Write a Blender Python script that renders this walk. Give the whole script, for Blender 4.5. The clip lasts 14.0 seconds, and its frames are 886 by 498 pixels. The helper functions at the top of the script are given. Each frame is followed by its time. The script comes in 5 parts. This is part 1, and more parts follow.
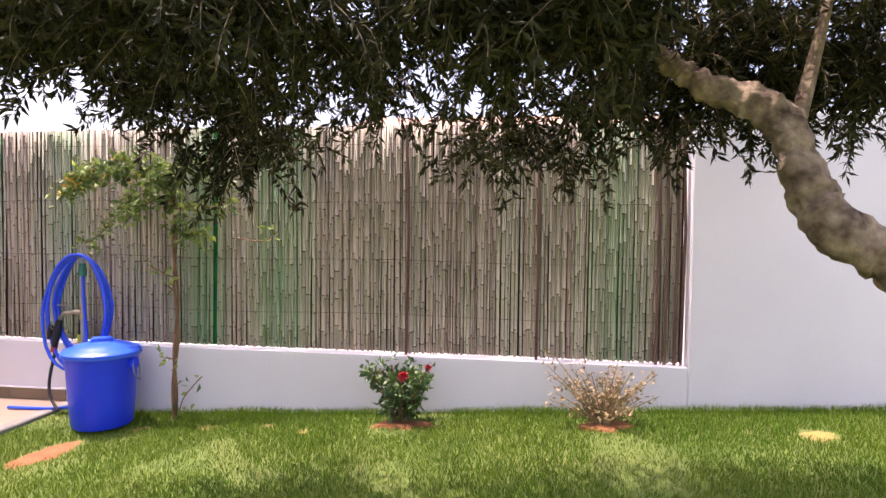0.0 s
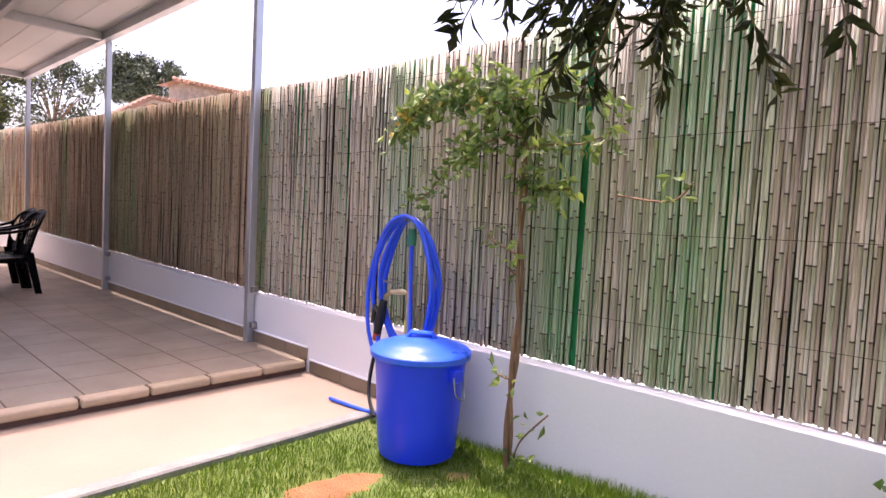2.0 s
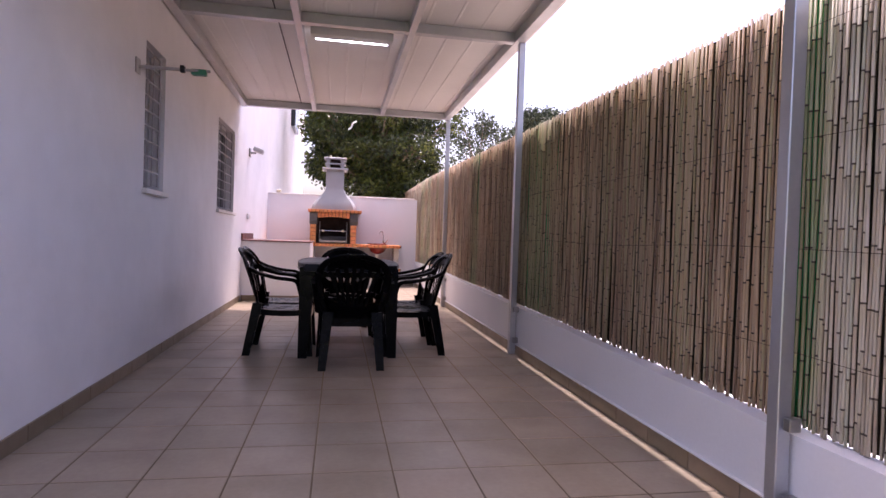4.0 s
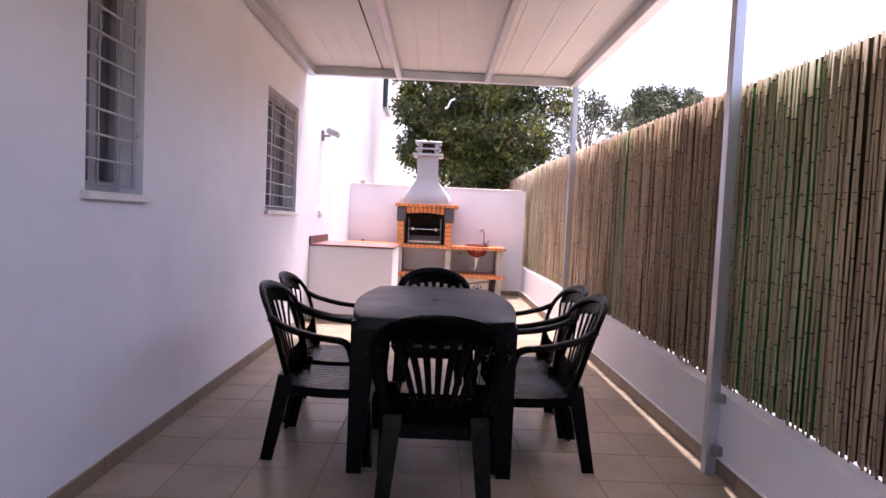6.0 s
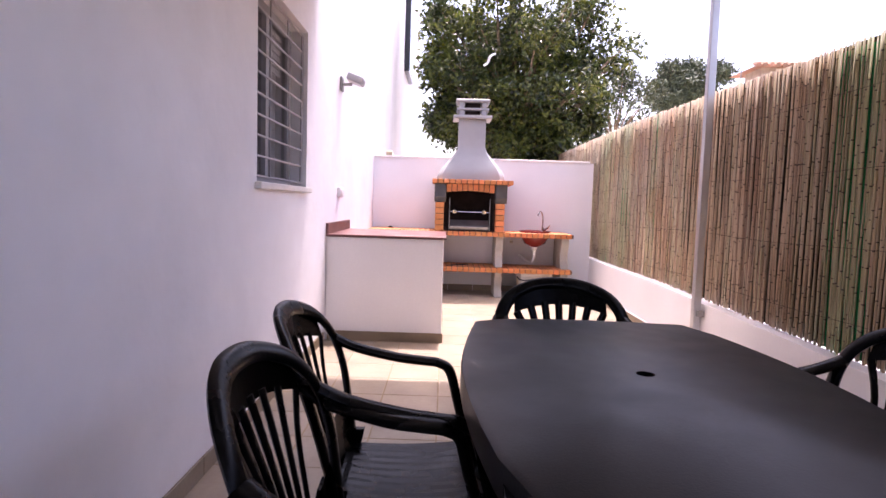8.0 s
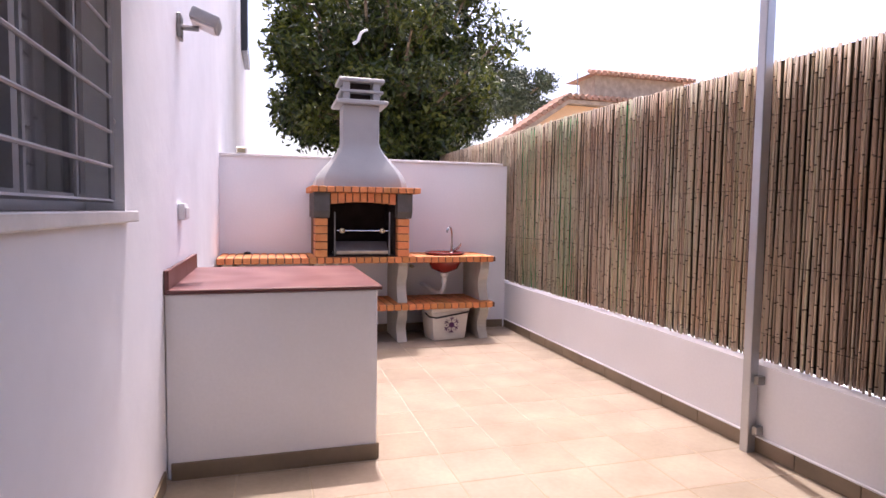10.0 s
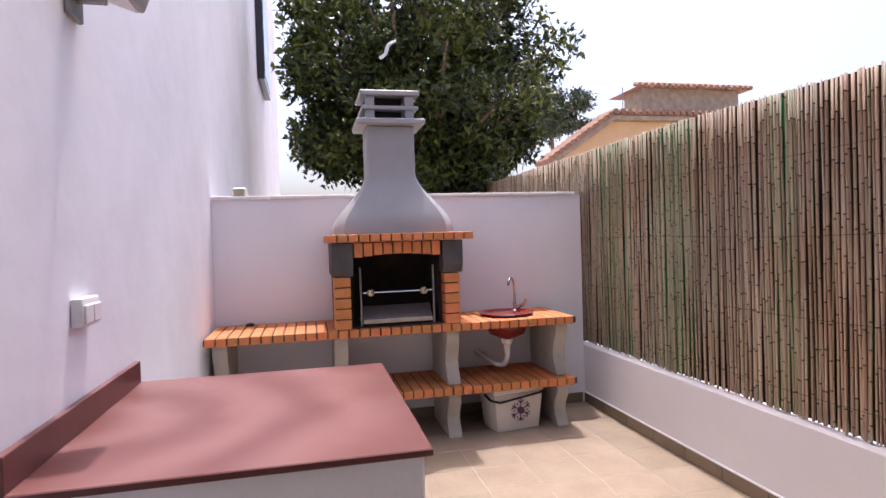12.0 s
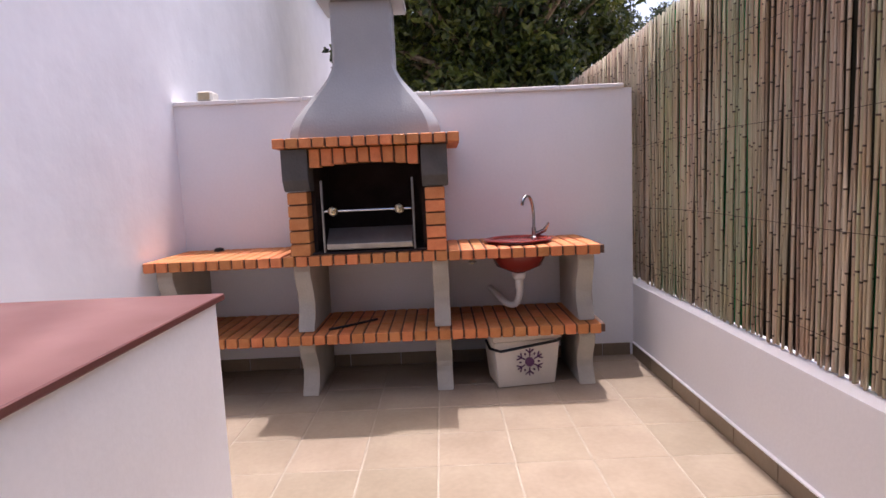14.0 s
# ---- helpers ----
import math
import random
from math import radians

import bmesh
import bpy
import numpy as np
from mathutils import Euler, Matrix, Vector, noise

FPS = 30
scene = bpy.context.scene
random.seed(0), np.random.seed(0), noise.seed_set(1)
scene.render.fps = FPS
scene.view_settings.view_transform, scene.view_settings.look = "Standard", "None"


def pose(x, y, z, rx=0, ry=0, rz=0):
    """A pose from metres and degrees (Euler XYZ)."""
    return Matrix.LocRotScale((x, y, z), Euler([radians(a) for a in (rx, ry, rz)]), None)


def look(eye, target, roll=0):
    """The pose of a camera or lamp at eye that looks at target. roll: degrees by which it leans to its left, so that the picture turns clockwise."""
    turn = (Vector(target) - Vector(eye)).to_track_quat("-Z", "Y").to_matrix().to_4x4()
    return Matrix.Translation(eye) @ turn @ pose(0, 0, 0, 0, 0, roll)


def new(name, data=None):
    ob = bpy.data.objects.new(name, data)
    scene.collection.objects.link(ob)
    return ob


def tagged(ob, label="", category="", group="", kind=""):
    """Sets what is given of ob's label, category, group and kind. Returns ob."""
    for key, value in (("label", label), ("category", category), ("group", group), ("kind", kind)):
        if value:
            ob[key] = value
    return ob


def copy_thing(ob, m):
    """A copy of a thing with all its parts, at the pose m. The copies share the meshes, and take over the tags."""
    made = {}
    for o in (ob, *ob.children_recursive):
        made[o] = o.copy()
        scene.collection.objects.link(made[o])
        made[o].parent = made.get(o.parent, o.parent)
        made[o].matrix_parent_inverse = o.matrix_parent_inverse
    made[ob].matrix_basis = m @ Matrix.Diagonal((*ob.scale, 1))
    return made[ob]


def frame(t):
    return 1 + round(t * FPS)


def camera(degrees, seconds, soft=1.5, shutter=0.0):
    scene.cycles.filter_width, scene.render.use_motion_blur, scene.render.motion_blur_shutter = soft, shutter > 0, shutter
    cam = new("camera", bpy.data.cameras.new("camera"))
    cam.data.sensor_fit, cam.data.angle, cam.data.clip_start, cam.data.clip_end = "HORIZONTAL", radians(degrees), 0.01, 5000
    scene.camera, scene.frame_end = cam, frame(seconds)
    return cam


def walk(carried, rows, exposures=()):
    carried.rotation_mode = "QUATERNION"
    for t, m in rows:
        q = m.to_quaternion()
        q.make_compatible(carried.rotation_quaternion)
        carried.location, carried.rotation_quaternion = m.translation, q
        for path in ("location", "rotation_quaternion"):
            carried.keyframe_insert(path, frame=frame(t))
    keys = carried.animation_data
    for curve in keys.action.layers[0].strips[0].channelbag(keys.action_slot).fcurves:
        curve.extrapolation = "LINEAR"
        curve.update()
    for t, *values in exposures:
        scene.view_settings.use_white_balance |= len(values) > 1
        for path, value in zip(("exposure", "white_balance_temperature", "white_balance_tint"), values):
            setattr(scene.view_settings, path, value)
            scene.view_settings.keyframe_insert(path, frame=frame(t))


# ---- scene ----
cam = camera(74.5, 14.0)
PATH = [
    (0, (14.397, -3.72, 1.167), (14.14, -1.737, 1.102), 0.7),
    (0.5, (14.193, -3.423, 1.139), (13.827, -1.458, 1.078), 0.9),
    (1, (14.08, -2.97, 1.097), (13.474, -1.067, 0.996), 1.3),
    (1.5, (13.92, -2.541, 1.047), (12.968, -0.786, 0.936), 2.1),
    (2, (13.589, -2.199, 0.988), (12.242, -0.726, 0.872), 3.0),
    (2.5, (13.026, -1.908, 0.931), (11.388, -0.765, 0.83), 3.4),
    (3, (12.474, -1.757, 0.942), (10.657, -0.926, 0.872), 4.0),
    (3.5, (11.85, -1.584, 0.947), (9.928, -1.029, 0.912), 3.6),
    (3.7, (11.685, -1.552, 0.946), (9.738, -1.096, 0.917), 2.8),
    (5.8, (9.756, -1.433, 1.172), (7.76, -1.346, 1.073), 1.6),
    (6, (9.506, -1.434, 1.178), (7.508, -1.407, 1.081), 2.6),
    (6.5, (8.95, -1.514, 1.155), (6.954, -1.584, 1.064), 2.9),
    (7, (8.542, -1.591, 1.161), (6.565, -1.874, 1.057), 3.8),
    (7.5, (8.118, -1.759, 1.156), (6.138, -2.009, 1.02), 3.0),
    (8, (7.61, -1.898, 1.114), (5.616, -1.903, 0.962), 1.8),
    (8.5, (7.301, -2.086, 1.128), (5.315, -1.945, 0.941), 2.1),
    (9.65, (6.12, -2.43, 1.19), (4.17, -1.99, 1.04), 1.3),
    (10.8, (4.998, -2.268, 1.3), (3.156, -1.497, 1.202), 0.1),
    (11, (4.878, -2.249, 1.336), (3.004, -1.556, 1.257), -0.5),
    (11.5, (4.685, -2.138, 1.374), (2.747, -1.645, 1.332), -1.3),
    (12, (4.413, -2.167, 1.376), (2.463, -1.723, 1.34), -1.8),
    (12.5, (4.165, -2.158, 1.318), (2.219, -1.702, 1.247), -1.2),
    (13, (4.03, -1.807, 1.262), (2.062, -1.497, 1.093), -1.7),
    (13.5, (3.823, -1.574, 1.217), (1.847, -1.372, 0.984), -1.9),
    (14, (3.698, -1.212, 1.16), (1.711, -1.212, 0.935), -2.5),
]
STOPS = ((0, 1.6, 6700, 33), (1, 1.65, 6650, 33), (1.8, 1.7, 6500, 33), (2.5, 1.68, 6400, 34), (3.0, 1.66, 6350, 35), (3.5, 1.40, 6300, 36), (4.2, 1.55, 6300, 35), (6, 2.0, 6300, 33), (8.7, 1.95, 6300, 31), (10.8, 1.1, 6150, 25), (14, 0.98, 6100, 22))
walk(cam, [(t, look(eye, target, roll)) for t, eye, target, roll in PATH], STOPS)

# ---- light ----
world = bpy.data.worlds.new("sky")
scene.world = world
world.use_nodes = True
wn = world.node_tree
sky = wn.nodes.new("ShaderNodeTexSky")
sky.sky_type = "NISHITA"
sky.sun_disc = False
sky.sun_elevation = radians(75)
sky.sun_rotation = radians(-80)
sky.air_density, sky.dust_density, sky.ozone_density = 1.0, 6.0, 0.6
wn.links.new(sky.outputs[0], wn.nodes["Background"].inputs[0])
wn.nodes["Background"].inputs[1].default_value = 0.165
sun = new("sun", bpy.data.lights.new("sun", "SUN"))
sun.data.energy, sun.data.angle, sun.data.color = 2.3, radians(0.6), (1.0, 0.95, 0.88)
sun.matrix_world = look((0, 0, 30), (0.262 * 30, -0.05 * 30, 0))


# ---- materials ----
def M(name, col, rough=0.6, var=0.12, scale=5.0, fine=60.0, bump=0.15, metal=0.0, rnd=0.0, island=0.0, tint=None, stretch=(1, 1, 1), spec=0.5):
    """A painted or natural surface: cloudy variation, fine grain, relief, and a shade of its own for each piece."""
    m = bpy.data.materials.new(name)
    m.use_nodes = True
    t = m.node_tree
    N, L = t.nodes.new, t.links.new
    p = t.nodes["Principled BSDF"]
    geo = N("ShaderNodeNewGeometry")
    mp = N("ShaderNodeMapping")
    mp.inputs["Scale"].default_value = stretch
    L(geo.outputs["Position"], mp.inputs[0])
    big, small = N("ShaderNodeTexNoise"), N("ShaderNodeTexNoise")
    big.inputs["Scale"].default_value, small.inputs["Scale"].default_value = scale, fine
    big.inputs["Detail"].default_value, small.inputs["Detail"].default_value = 5, 3
    L(mp.outputs[0], big.inputs["Vector"])
    L(mp.outputs[0], small.inputs["Vector"])
    ramp = N("ShaderNodeMapRange")
    ramp.inputs[1].default_value, ramp.inputs[2].default_value = 0.3, 0.7
    L(big.outputs[0], ramp.inputs[0])
    mix = N("ShaderNodeMix")
    mix.data_type = "RGBA"
    other = tint if tint else [c * (1 - 2.2 * var) for c in col]
    mix.inputs[6].default_value, mix.inputs[7].default_value = (*col, 1), (*other, 1)
    L(ramp.outputs[0], mix.inputs[0])
    hsv = N("ShaderNodeHueSaturation")
    L(mix.outputs[2], hsv.inputs["Color"])
    val = N("ShaderNodeMapRange")
    val.inputs[3].default_value, val.inputs[4].default_value = 1 - var, 1 + var
    L(small.outputs[0], val.inputs[0])
    last = val.outputs[0]
    for amount, kind, out in ((rnd, "ShaderNodeObjectInfo", "Random"), (island, "ShaderNodeNewGeometry", "Random Per Island")):
        if amount:
            src, r2, mul = N(kind), N("ShaderNodeMapRange"), N("ShaderNodeMath")
            r2.inputs[3].default_value, r2.inputs[4].default_value = 1 - amount, 1 + amount
            mul.operation = "MULTIPLY"
            L(src.outputs[out], r2.inputs[0])
            L(last, mul.inputs[0])
            L(r2.outputs[0], mul.inputs[1])
            last = mul.outputs[0]
            hue = N("ShaderNodeMapRange")
            hue.inputs[3].default_value, hue.inputs[4].default_value = 0.5 + 0.05 * amount, 0.5 - 0.05 * amount
            L(src.outputs[out], hue.inputs[0])
            L(hue.outputs[0], hsv.inputs["Hue"])
    L(last, hsv.inputs["Value"])
    L(hsv.outputs[0], p.inputs["Base Color"])
    p.inputs["Metallic"].default_value = metal
    p.inputs["Specular IOR Level"].default_value = spec
    rr = N("ShaderNodeMapRange")
    rr.inputs[3].default_value, rr.inputs[4].default_value = max(0.03, rough - 0.12), min(1, rough + 0.12)
    L(big.outputs[0], rr.inputs[0])
    L(rr.outputs[0], p.inputs["Roughness"])
    if bump:
        bp = N("ShaderNodeBump")
        bp.inputs["Strength"].default_value, bp.inputs["Distance"].default_value = bump, 0.01
        L(small.outputs[0], bp.inputs["Height"])
        L(bp.outputs[0], p.inputs["Normal"])
    return m


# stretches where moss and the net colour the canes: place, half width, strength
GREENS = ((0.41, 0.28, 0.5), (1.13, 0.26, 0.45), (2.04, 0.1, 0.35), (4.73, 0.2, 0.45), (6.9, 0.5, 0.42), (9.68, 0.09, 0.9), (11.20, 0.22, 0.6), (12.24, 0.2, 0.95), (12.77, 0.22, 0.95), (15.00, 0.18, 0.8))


def cane_material(name, island):
    """Split reed: each cane its own shade from straw to grey and red-brown, darker rings at its joints."""
    m = bpy.data.materials.new(name)
    m.use_nodes = True
    t = m.node_tree
    N, L = t.nodes.new, t.links.new
    p = t.nodes["Principled BSDF"]
    src = N("ShaderNodeNewGeometry" if island else "ShaderNodeObjectInfo")
    rand = src.outputs["Random Per Island" if island else "Random"]
    ramp = N("ShaderNodeValToRGB")
    e = ramp.color_ramp.elements
    e[0].position, e[0].color = 0.0, (0.25, 0.185, 0.14, 1)
    e[1].position, e[1].color = 1.0, (0.53, 0.465, 0.355, 1)
    for at, c in ((0.25, (0.42, 0.345, 0.255, 1)), (0.5, (0.475, 0.41, 0.31, 1)), (0.72, (0.42, 0.38, 0.295, 1)), (0.86, (0.38, 0.385, 0.25, 1))):
        k = e.new(at)
        k.color = c
    L(rand, ramp.inputs[0])
    geo = N("ShaderNodeNewGeometry")
    mp = N("ShaderNodeMapping")
    mp.inputs["Scale"].default_value = (60, 60, 3.0)
    L(geo.outputs["Position"], mp.inputs[0])
    streak = N("ShaderNodeTexNoise")
    streak.inputs["Scale"].default_value, streak.inputs["Detail"].default_value = 1.0, 4
    L(mp.outputs[0], streak.inputs["Vector"])
    zone = N("ShaderNodeTexNoise")
    zone.inputs["Scale"].default_value = 0.9
    L(geo.outputs["Position"], zone.inputs["Vector"])
    sep = N("ShaderNodeSeparateXYZ")
    L(geo.outputs["Position"], sep.inputs[0])
    v1, v2, m1 = N("ShaderNodeMapRange"), N("ShaderNodeMapRange"), N("ShaderNodeMath")
    v1.inputs[3].default_value, v1.inputs[4].default_value = 0.68, 1.3
    v2.inputs[1].default_value, v2.inputs[2].default_value, v2.inputs[3].default_value, v2.inputs[4].default_value = 0.35, 0.65, 0.85, 1.15
    m1.operation = "MULTIPLY"
    L(streak.outputs[0], v1.inputs[0])
    L(zone.outputs[0], v2.inputs[0])
    L(v1.outputs[0], m1.inputs[0])
    L(v2.outputs[0], m1.inputs[1])
    hsv = N("ShaderNodeHueSaturation")
    L(ramp.outputs[0], hsv.inputs["Color"])
    L(m1.outputs[0], hsv.inputs["Value"])
    along, band, part_of, fac, stain = N("ShaderNodeMapRange"), N("ShaderNodeValToRGB"), N("ShaderNodeMapRange"), N("ShaderNodeMath"), N("ShaderNodeMix")
    along.inputs[1].default_value, along.inputs[2].default_value = -6.0, 16.0
    L(sep.outputs["X"], along.inputs[0])
    L(along.outputs[0], band.inputs[0])
    be = band.color_ramp.elements
    be[0].position, be[0].color = 0.0, (0, 0, 0, 1)
    be[1].position, be[1].color = 1.0, (0, 0, 0, 1)
    for at, half, deep in GREENS:
        for x, c in ((at - half * 1.4, 0.0), (at, deep), (at + half * 1.4, 0.0)):
            k = be.new((x + 6.0) / 22.0)
            k.color = (c, c, c, 1)
    part_of.inputs[1].default_value, part_of.inputs[2].default_value = 0.15, 0.75
    L(streak.outputs[0], part_of.inputs[0])
    fac.operation = "MULTIPLY"
    L(band.outputs[0], fac.inputs[0])
    L(part_of.outputs[0], fac.inputs[1])
    stain.data_type = "RGBA"
    stain.inputs[7].default_value = (0.10, 0.33, 0.12, 1)
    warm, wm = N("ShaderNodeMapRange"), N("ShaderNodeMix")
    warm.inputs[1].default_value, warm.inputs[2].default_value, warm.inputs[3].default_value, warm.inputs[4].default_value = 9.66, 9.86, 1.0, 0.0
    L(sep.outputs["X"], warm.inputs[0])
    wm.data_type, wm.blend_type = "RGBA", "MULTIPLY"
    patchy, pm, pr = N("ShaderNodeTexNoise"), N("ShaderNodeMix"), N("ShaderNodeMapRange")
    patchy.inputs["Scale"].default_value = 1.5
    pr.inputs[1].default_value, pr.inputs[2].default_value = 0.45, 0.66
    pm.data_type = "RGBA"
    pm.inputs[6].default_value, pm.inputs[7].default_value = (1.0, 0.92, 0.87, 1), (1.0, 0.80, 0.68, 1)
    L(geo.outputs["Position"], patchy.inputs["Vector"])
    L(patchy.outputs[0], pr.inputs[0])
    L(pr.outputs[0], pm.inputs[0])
    # browner canes under the canopy, whose shade is put into this multiply too
    canopy_shade, am = N("ShaderNodeMapRange"), N("ShaderNodeMix")
    canopy_shade.inputs[1].default_value, canopy_shade.inputs[2].default_value = 3.4, 5.8
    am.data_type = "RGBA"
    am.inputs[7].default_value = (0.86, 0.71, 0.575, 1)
    L(sep.outputs["X"], canopy_shade.inputs[0])
    L(canopy_shade.outputs[0], am.inputs[0])
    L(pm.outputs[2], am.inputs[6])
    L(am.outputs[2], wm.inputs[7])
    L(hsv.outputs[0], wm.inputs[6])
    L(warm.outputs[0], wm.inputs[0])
    L(wm.outputs[2], stain.inputs[6])
    L(fac.outputs[0], stain.inputs[0])
    L(stain.outputs[2], p.inputs["Base Color"])
    bp = N("ShaderNodeBump")
    bp.inputs["Strength"].default_value, bp.inputs["Distance"].default_value = 0.3, 0.004
    L(streak.outputs[0], bp.inputs["Height"])
    L(bp.outputs[0], p.inputs["Normal"])
    p.inputs["Roughness"].default_value = 0.5
    return m


WHITE = M("white_render", (0.80, 0.79, 0.80), 0.85, 0.035, 1.4, 60, 0.07)
WALLW = M("house_render", (0.82, 0.81, 0.83), 0.72, 0.045, 1.6, 6, 0.42)
COPING = M("coping_stone", (0.78, 0.75, 0.72), 0.5, 0.06, 6, 60, 0.1)
TILE = M("floor_tile", (0.325, 0.263, 0.192), 0.36, 0.14, 3.2, 40, 0.08, rnd=0.10, tint=(0.255, 0.20, 0.142), spec=0.55)
NOSE = M("nosing_tile", (0.50, 0.39, 0.26), 0.4, 0.1, 5, 60, 0.1, rnd=0.08)
GROUT = M("grout", (0.41, 0.355, 0.28), 0.9, 0.10, 8, 80, 0.3)
SKIRT = M("skirting_tile", (0.23, 0.17, 0.11), 0.4, 0.1, 5, 40, 0.1, rnd=0.1)
SLAB = M("pale_concrete", (0.285, 0.208, 0.148), 0.75, 0.05, 2.0, 70, 0.2)
DRYTURF = M("dry_turf", (0.30, 0.24, 0.06), 0.95, 0.15, 9, 90, 0.8)
CONC = M("kerb_concrete", (0.25, 0.235, 0.21), 0.9, 0.12, 6, 60, 0.5)
CAST = M("cast_concrete", (0.44, 0.42, 0.37), 0.85, 0.08, 6, 90, 0.3)
HOODM = M("hood_concrete", (0.33, 0.325, 0.32), 0.55, 0.05, 4, 90, 0.15)
DARKC = M("charcoal_stone", (0.085, 0.08, 0.075), 0.7, 0.12, 9, 80, 0.3)
SOOT = M("sooty_brick", (0.035, 0.018, 0.014), 0.9, 0.2, 9, 60, 0.4)
BRICK = M("orange_brick", (0.62, 0.235, 0.075), 0.6, 0.14, 16, 120, 0.25, rnd=0.16, tint=(0.52, 0.17, 0.05))
MORTAR = M("dark_mortar", (0.13, 0.07, 0.05), 0.9, 0.15, 12, 90, 0.4)
REDTOP = M("red_brown_stone", (0.125, 0.038, 0.032), 0.36, 0.08, 3, 160, 0.03)
ALU = M("aluminium", (0.52, 0.53, 0.55), 0.36, 0.05, 5, 60, 0.03, metal=0.75)
STEEL = M("galvanised_steel", (0.33, 0.32, 0.31), 0.35, 0.1, 9, 90, 0.05, metal=0.9)
CHROME = M("chrome", (0.45, 0.45, 0.46), 0.12, 0.02, 9, 90, 0.0, metal=1.0)
PANEL = M("roof_panel", (0.74, 0.72, 0.70), 0.45, 0.025, 1.2, 30, 0.03)
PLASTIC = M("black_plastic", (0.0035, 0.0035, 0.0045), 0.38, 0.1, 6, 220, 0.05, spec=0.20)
# Darker copy of black_plastic; shade of chairs and table legs is in its colour
CHAIRP = M("shaded_black_plastic", (0.0012, 0.0012, 0.0016), 0.27, 0.1, 6, 120, 0.04, spec=0.10)
BLUE = M("blue_plastic", (0.012, 0.055, 0.85), 0.35, 0.05, 4, 60, 0.03)
BLUELID = M("blue_lid", (0.03, 0.13, 0.78), 0.3, 0.05, 4, 60, 0.03)
HOSE = M("blue_hose", (0.02, 0.09, 0.74), 0.38, 0.08, 6, 60, 0.03)
BLACK = M("black_rubber", (0.008, 0.008, 0.009), 0.5, 0.1, 8, 60, 0.1)
GREENP = M("green_plastic", (0.03, 0.22, 0.12), 0.4, 0.05, 8, 60, 0.02)
YELLOWP = M("yellow_green_plastic", (0.55, 0.6, 0.08), 0.4, 0.05, 8, 60, 0.02)
REDP = M("red_plastic", (0.5, 0.05, 0.03), 0.4, 0.05, 8, 60, 0.02)
BRASS = M("brass", (0.55, 0.46, 0.30), 0.3, 0.1, 12, 60, 0.05, metal=0.9)
SINKR = M("red_enamel", (0.20, 0.025, 0.02), 0.18, 0.05, 8, 60, 0.0)
PVC = M("grey_pvc", (0.36, 0.36, 0.36), 0.4, 0.05, 8, 60, 0.02)
PVCW = M("white_plastic", (0.75, 0.75, 0.74), 0.4, 0.04, 8, 60, 0.02)
COOLER = M("cream_plastic", (0.66, 0.62, 0.55), 0.45, 0.04, 8, 60, 0.02)
PURPLE = M("purple_print", (0.09, 0.02, 0.09), 0.5, 0.05, 8, 60, 0.0)
SHUTTER = M("grey_shutter", (0.36, 0.35, 0.36), 0.5, 0.06, 5, 50, 0.05)
BARS = M("painted_bar", (0.40, 0.39, 0.41), 0.4, 0.05, 8, 60, 0.03)
CURTAIN = M("grey_curtain", (0.60, 0.58, 0.59), 0.9, 0.1, 3, 40, 0.1, stretch=(8, 8, 0.4))
NET = M("green_net", (0.03, 0.40, 0.14), 0.7, 0.2, 0.8, 300, 0.3, spec=0.1)
BACKNET = M("dark_net", (0.042, 0.046, 0.030), 0.8, 0.2, 1.2, 300, 0.3, tint=(0.045, 0.034, 0.024), spec=0.1)


def translucent(m, amount):
    """Lets part of the light behind a thin sheet or a leaf shine through in the sheet's own colour."""
    t = m.node_tree
    p = t.nodes["Principled BSDF"]
    tr, mix = t.nodes.new("ShaderNodeBsdfTranslucent"), t.nodes.new("ShaderNodeMixShader")
    t.links.new(p.inputs["Base Color"].links[0].from_socket, tr.inputs["Color"])
    mix.inputs[0].default_value = amount
    t.links.new(p.outputs[0], mix.inputs[1])
    t.links.new(tr.outputs[0], mix.inputs[2])
    t.links.new(mix.outputs[0], t.nodes["Material Output"].inputs["Surface"])


translucent(NET, 0.5)
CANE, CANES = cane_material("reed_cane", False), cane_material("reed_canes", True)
JOINT = M("cane_joint", (0.11, 0.08, 0.058), 0.6, 0.2, 9, 60, 0.1)
WIRE = M("rusty_wire", (0.07, 0.05, 0.04), 0.8, 0.1, 9, 60, 0.1)
OLDWOOD = M("weathered_pole", (0.16, 0.09, 0.06), 0.8, 0.2, 5, 60, 0.4, stretch=(6, 6, 0.6))
BARK = M("olive_bark", (0.36, 0.275, 0.175), 0.95, 0.45, 15, 46, 1.0, tint=(0.055, 0.03, 0.018), stretch=(1, 1, 1))
STEM = M("vine_stem", (0.27, 0.145, 0.075), 0.8, 0.2, 12, 80, 0.5, stretch=(3, 3, 0.7))
OLIVE = M("olive_leaf", (0.055, 0.058, 0.018), 0.5, 0.1, 3, 50, 0.05, island=0.6, tint=(0.022, 0.026, 0.009), spec=0.16)
VINE = M("vine_leaf", (0.27, 0.35, 0.075), 0.5, 0.1, 5, 50, 0.05, island=0.45, tint=(0.10, 0.18, 0.05))
ROSEL = M("rose_leaf", (0.07, 0.14, 0.035), 0.4, 0.1, 5, 50, 0.05, island=0.5)
DRY = M("dry_leaf", (0.36, 0.26, 0.12), 0.8, 0.15, 8, 60, 0.1, island=0.4)
PETAL = M("red_petal", (0.55, 0.02, 0.035), 0.5, 0.1, 20, 60, 0.05)
YPETAL = M("yellow_petal", (0.75, 0.48, 0.05), 0.5, 0.1, 20, 60, 0.05)
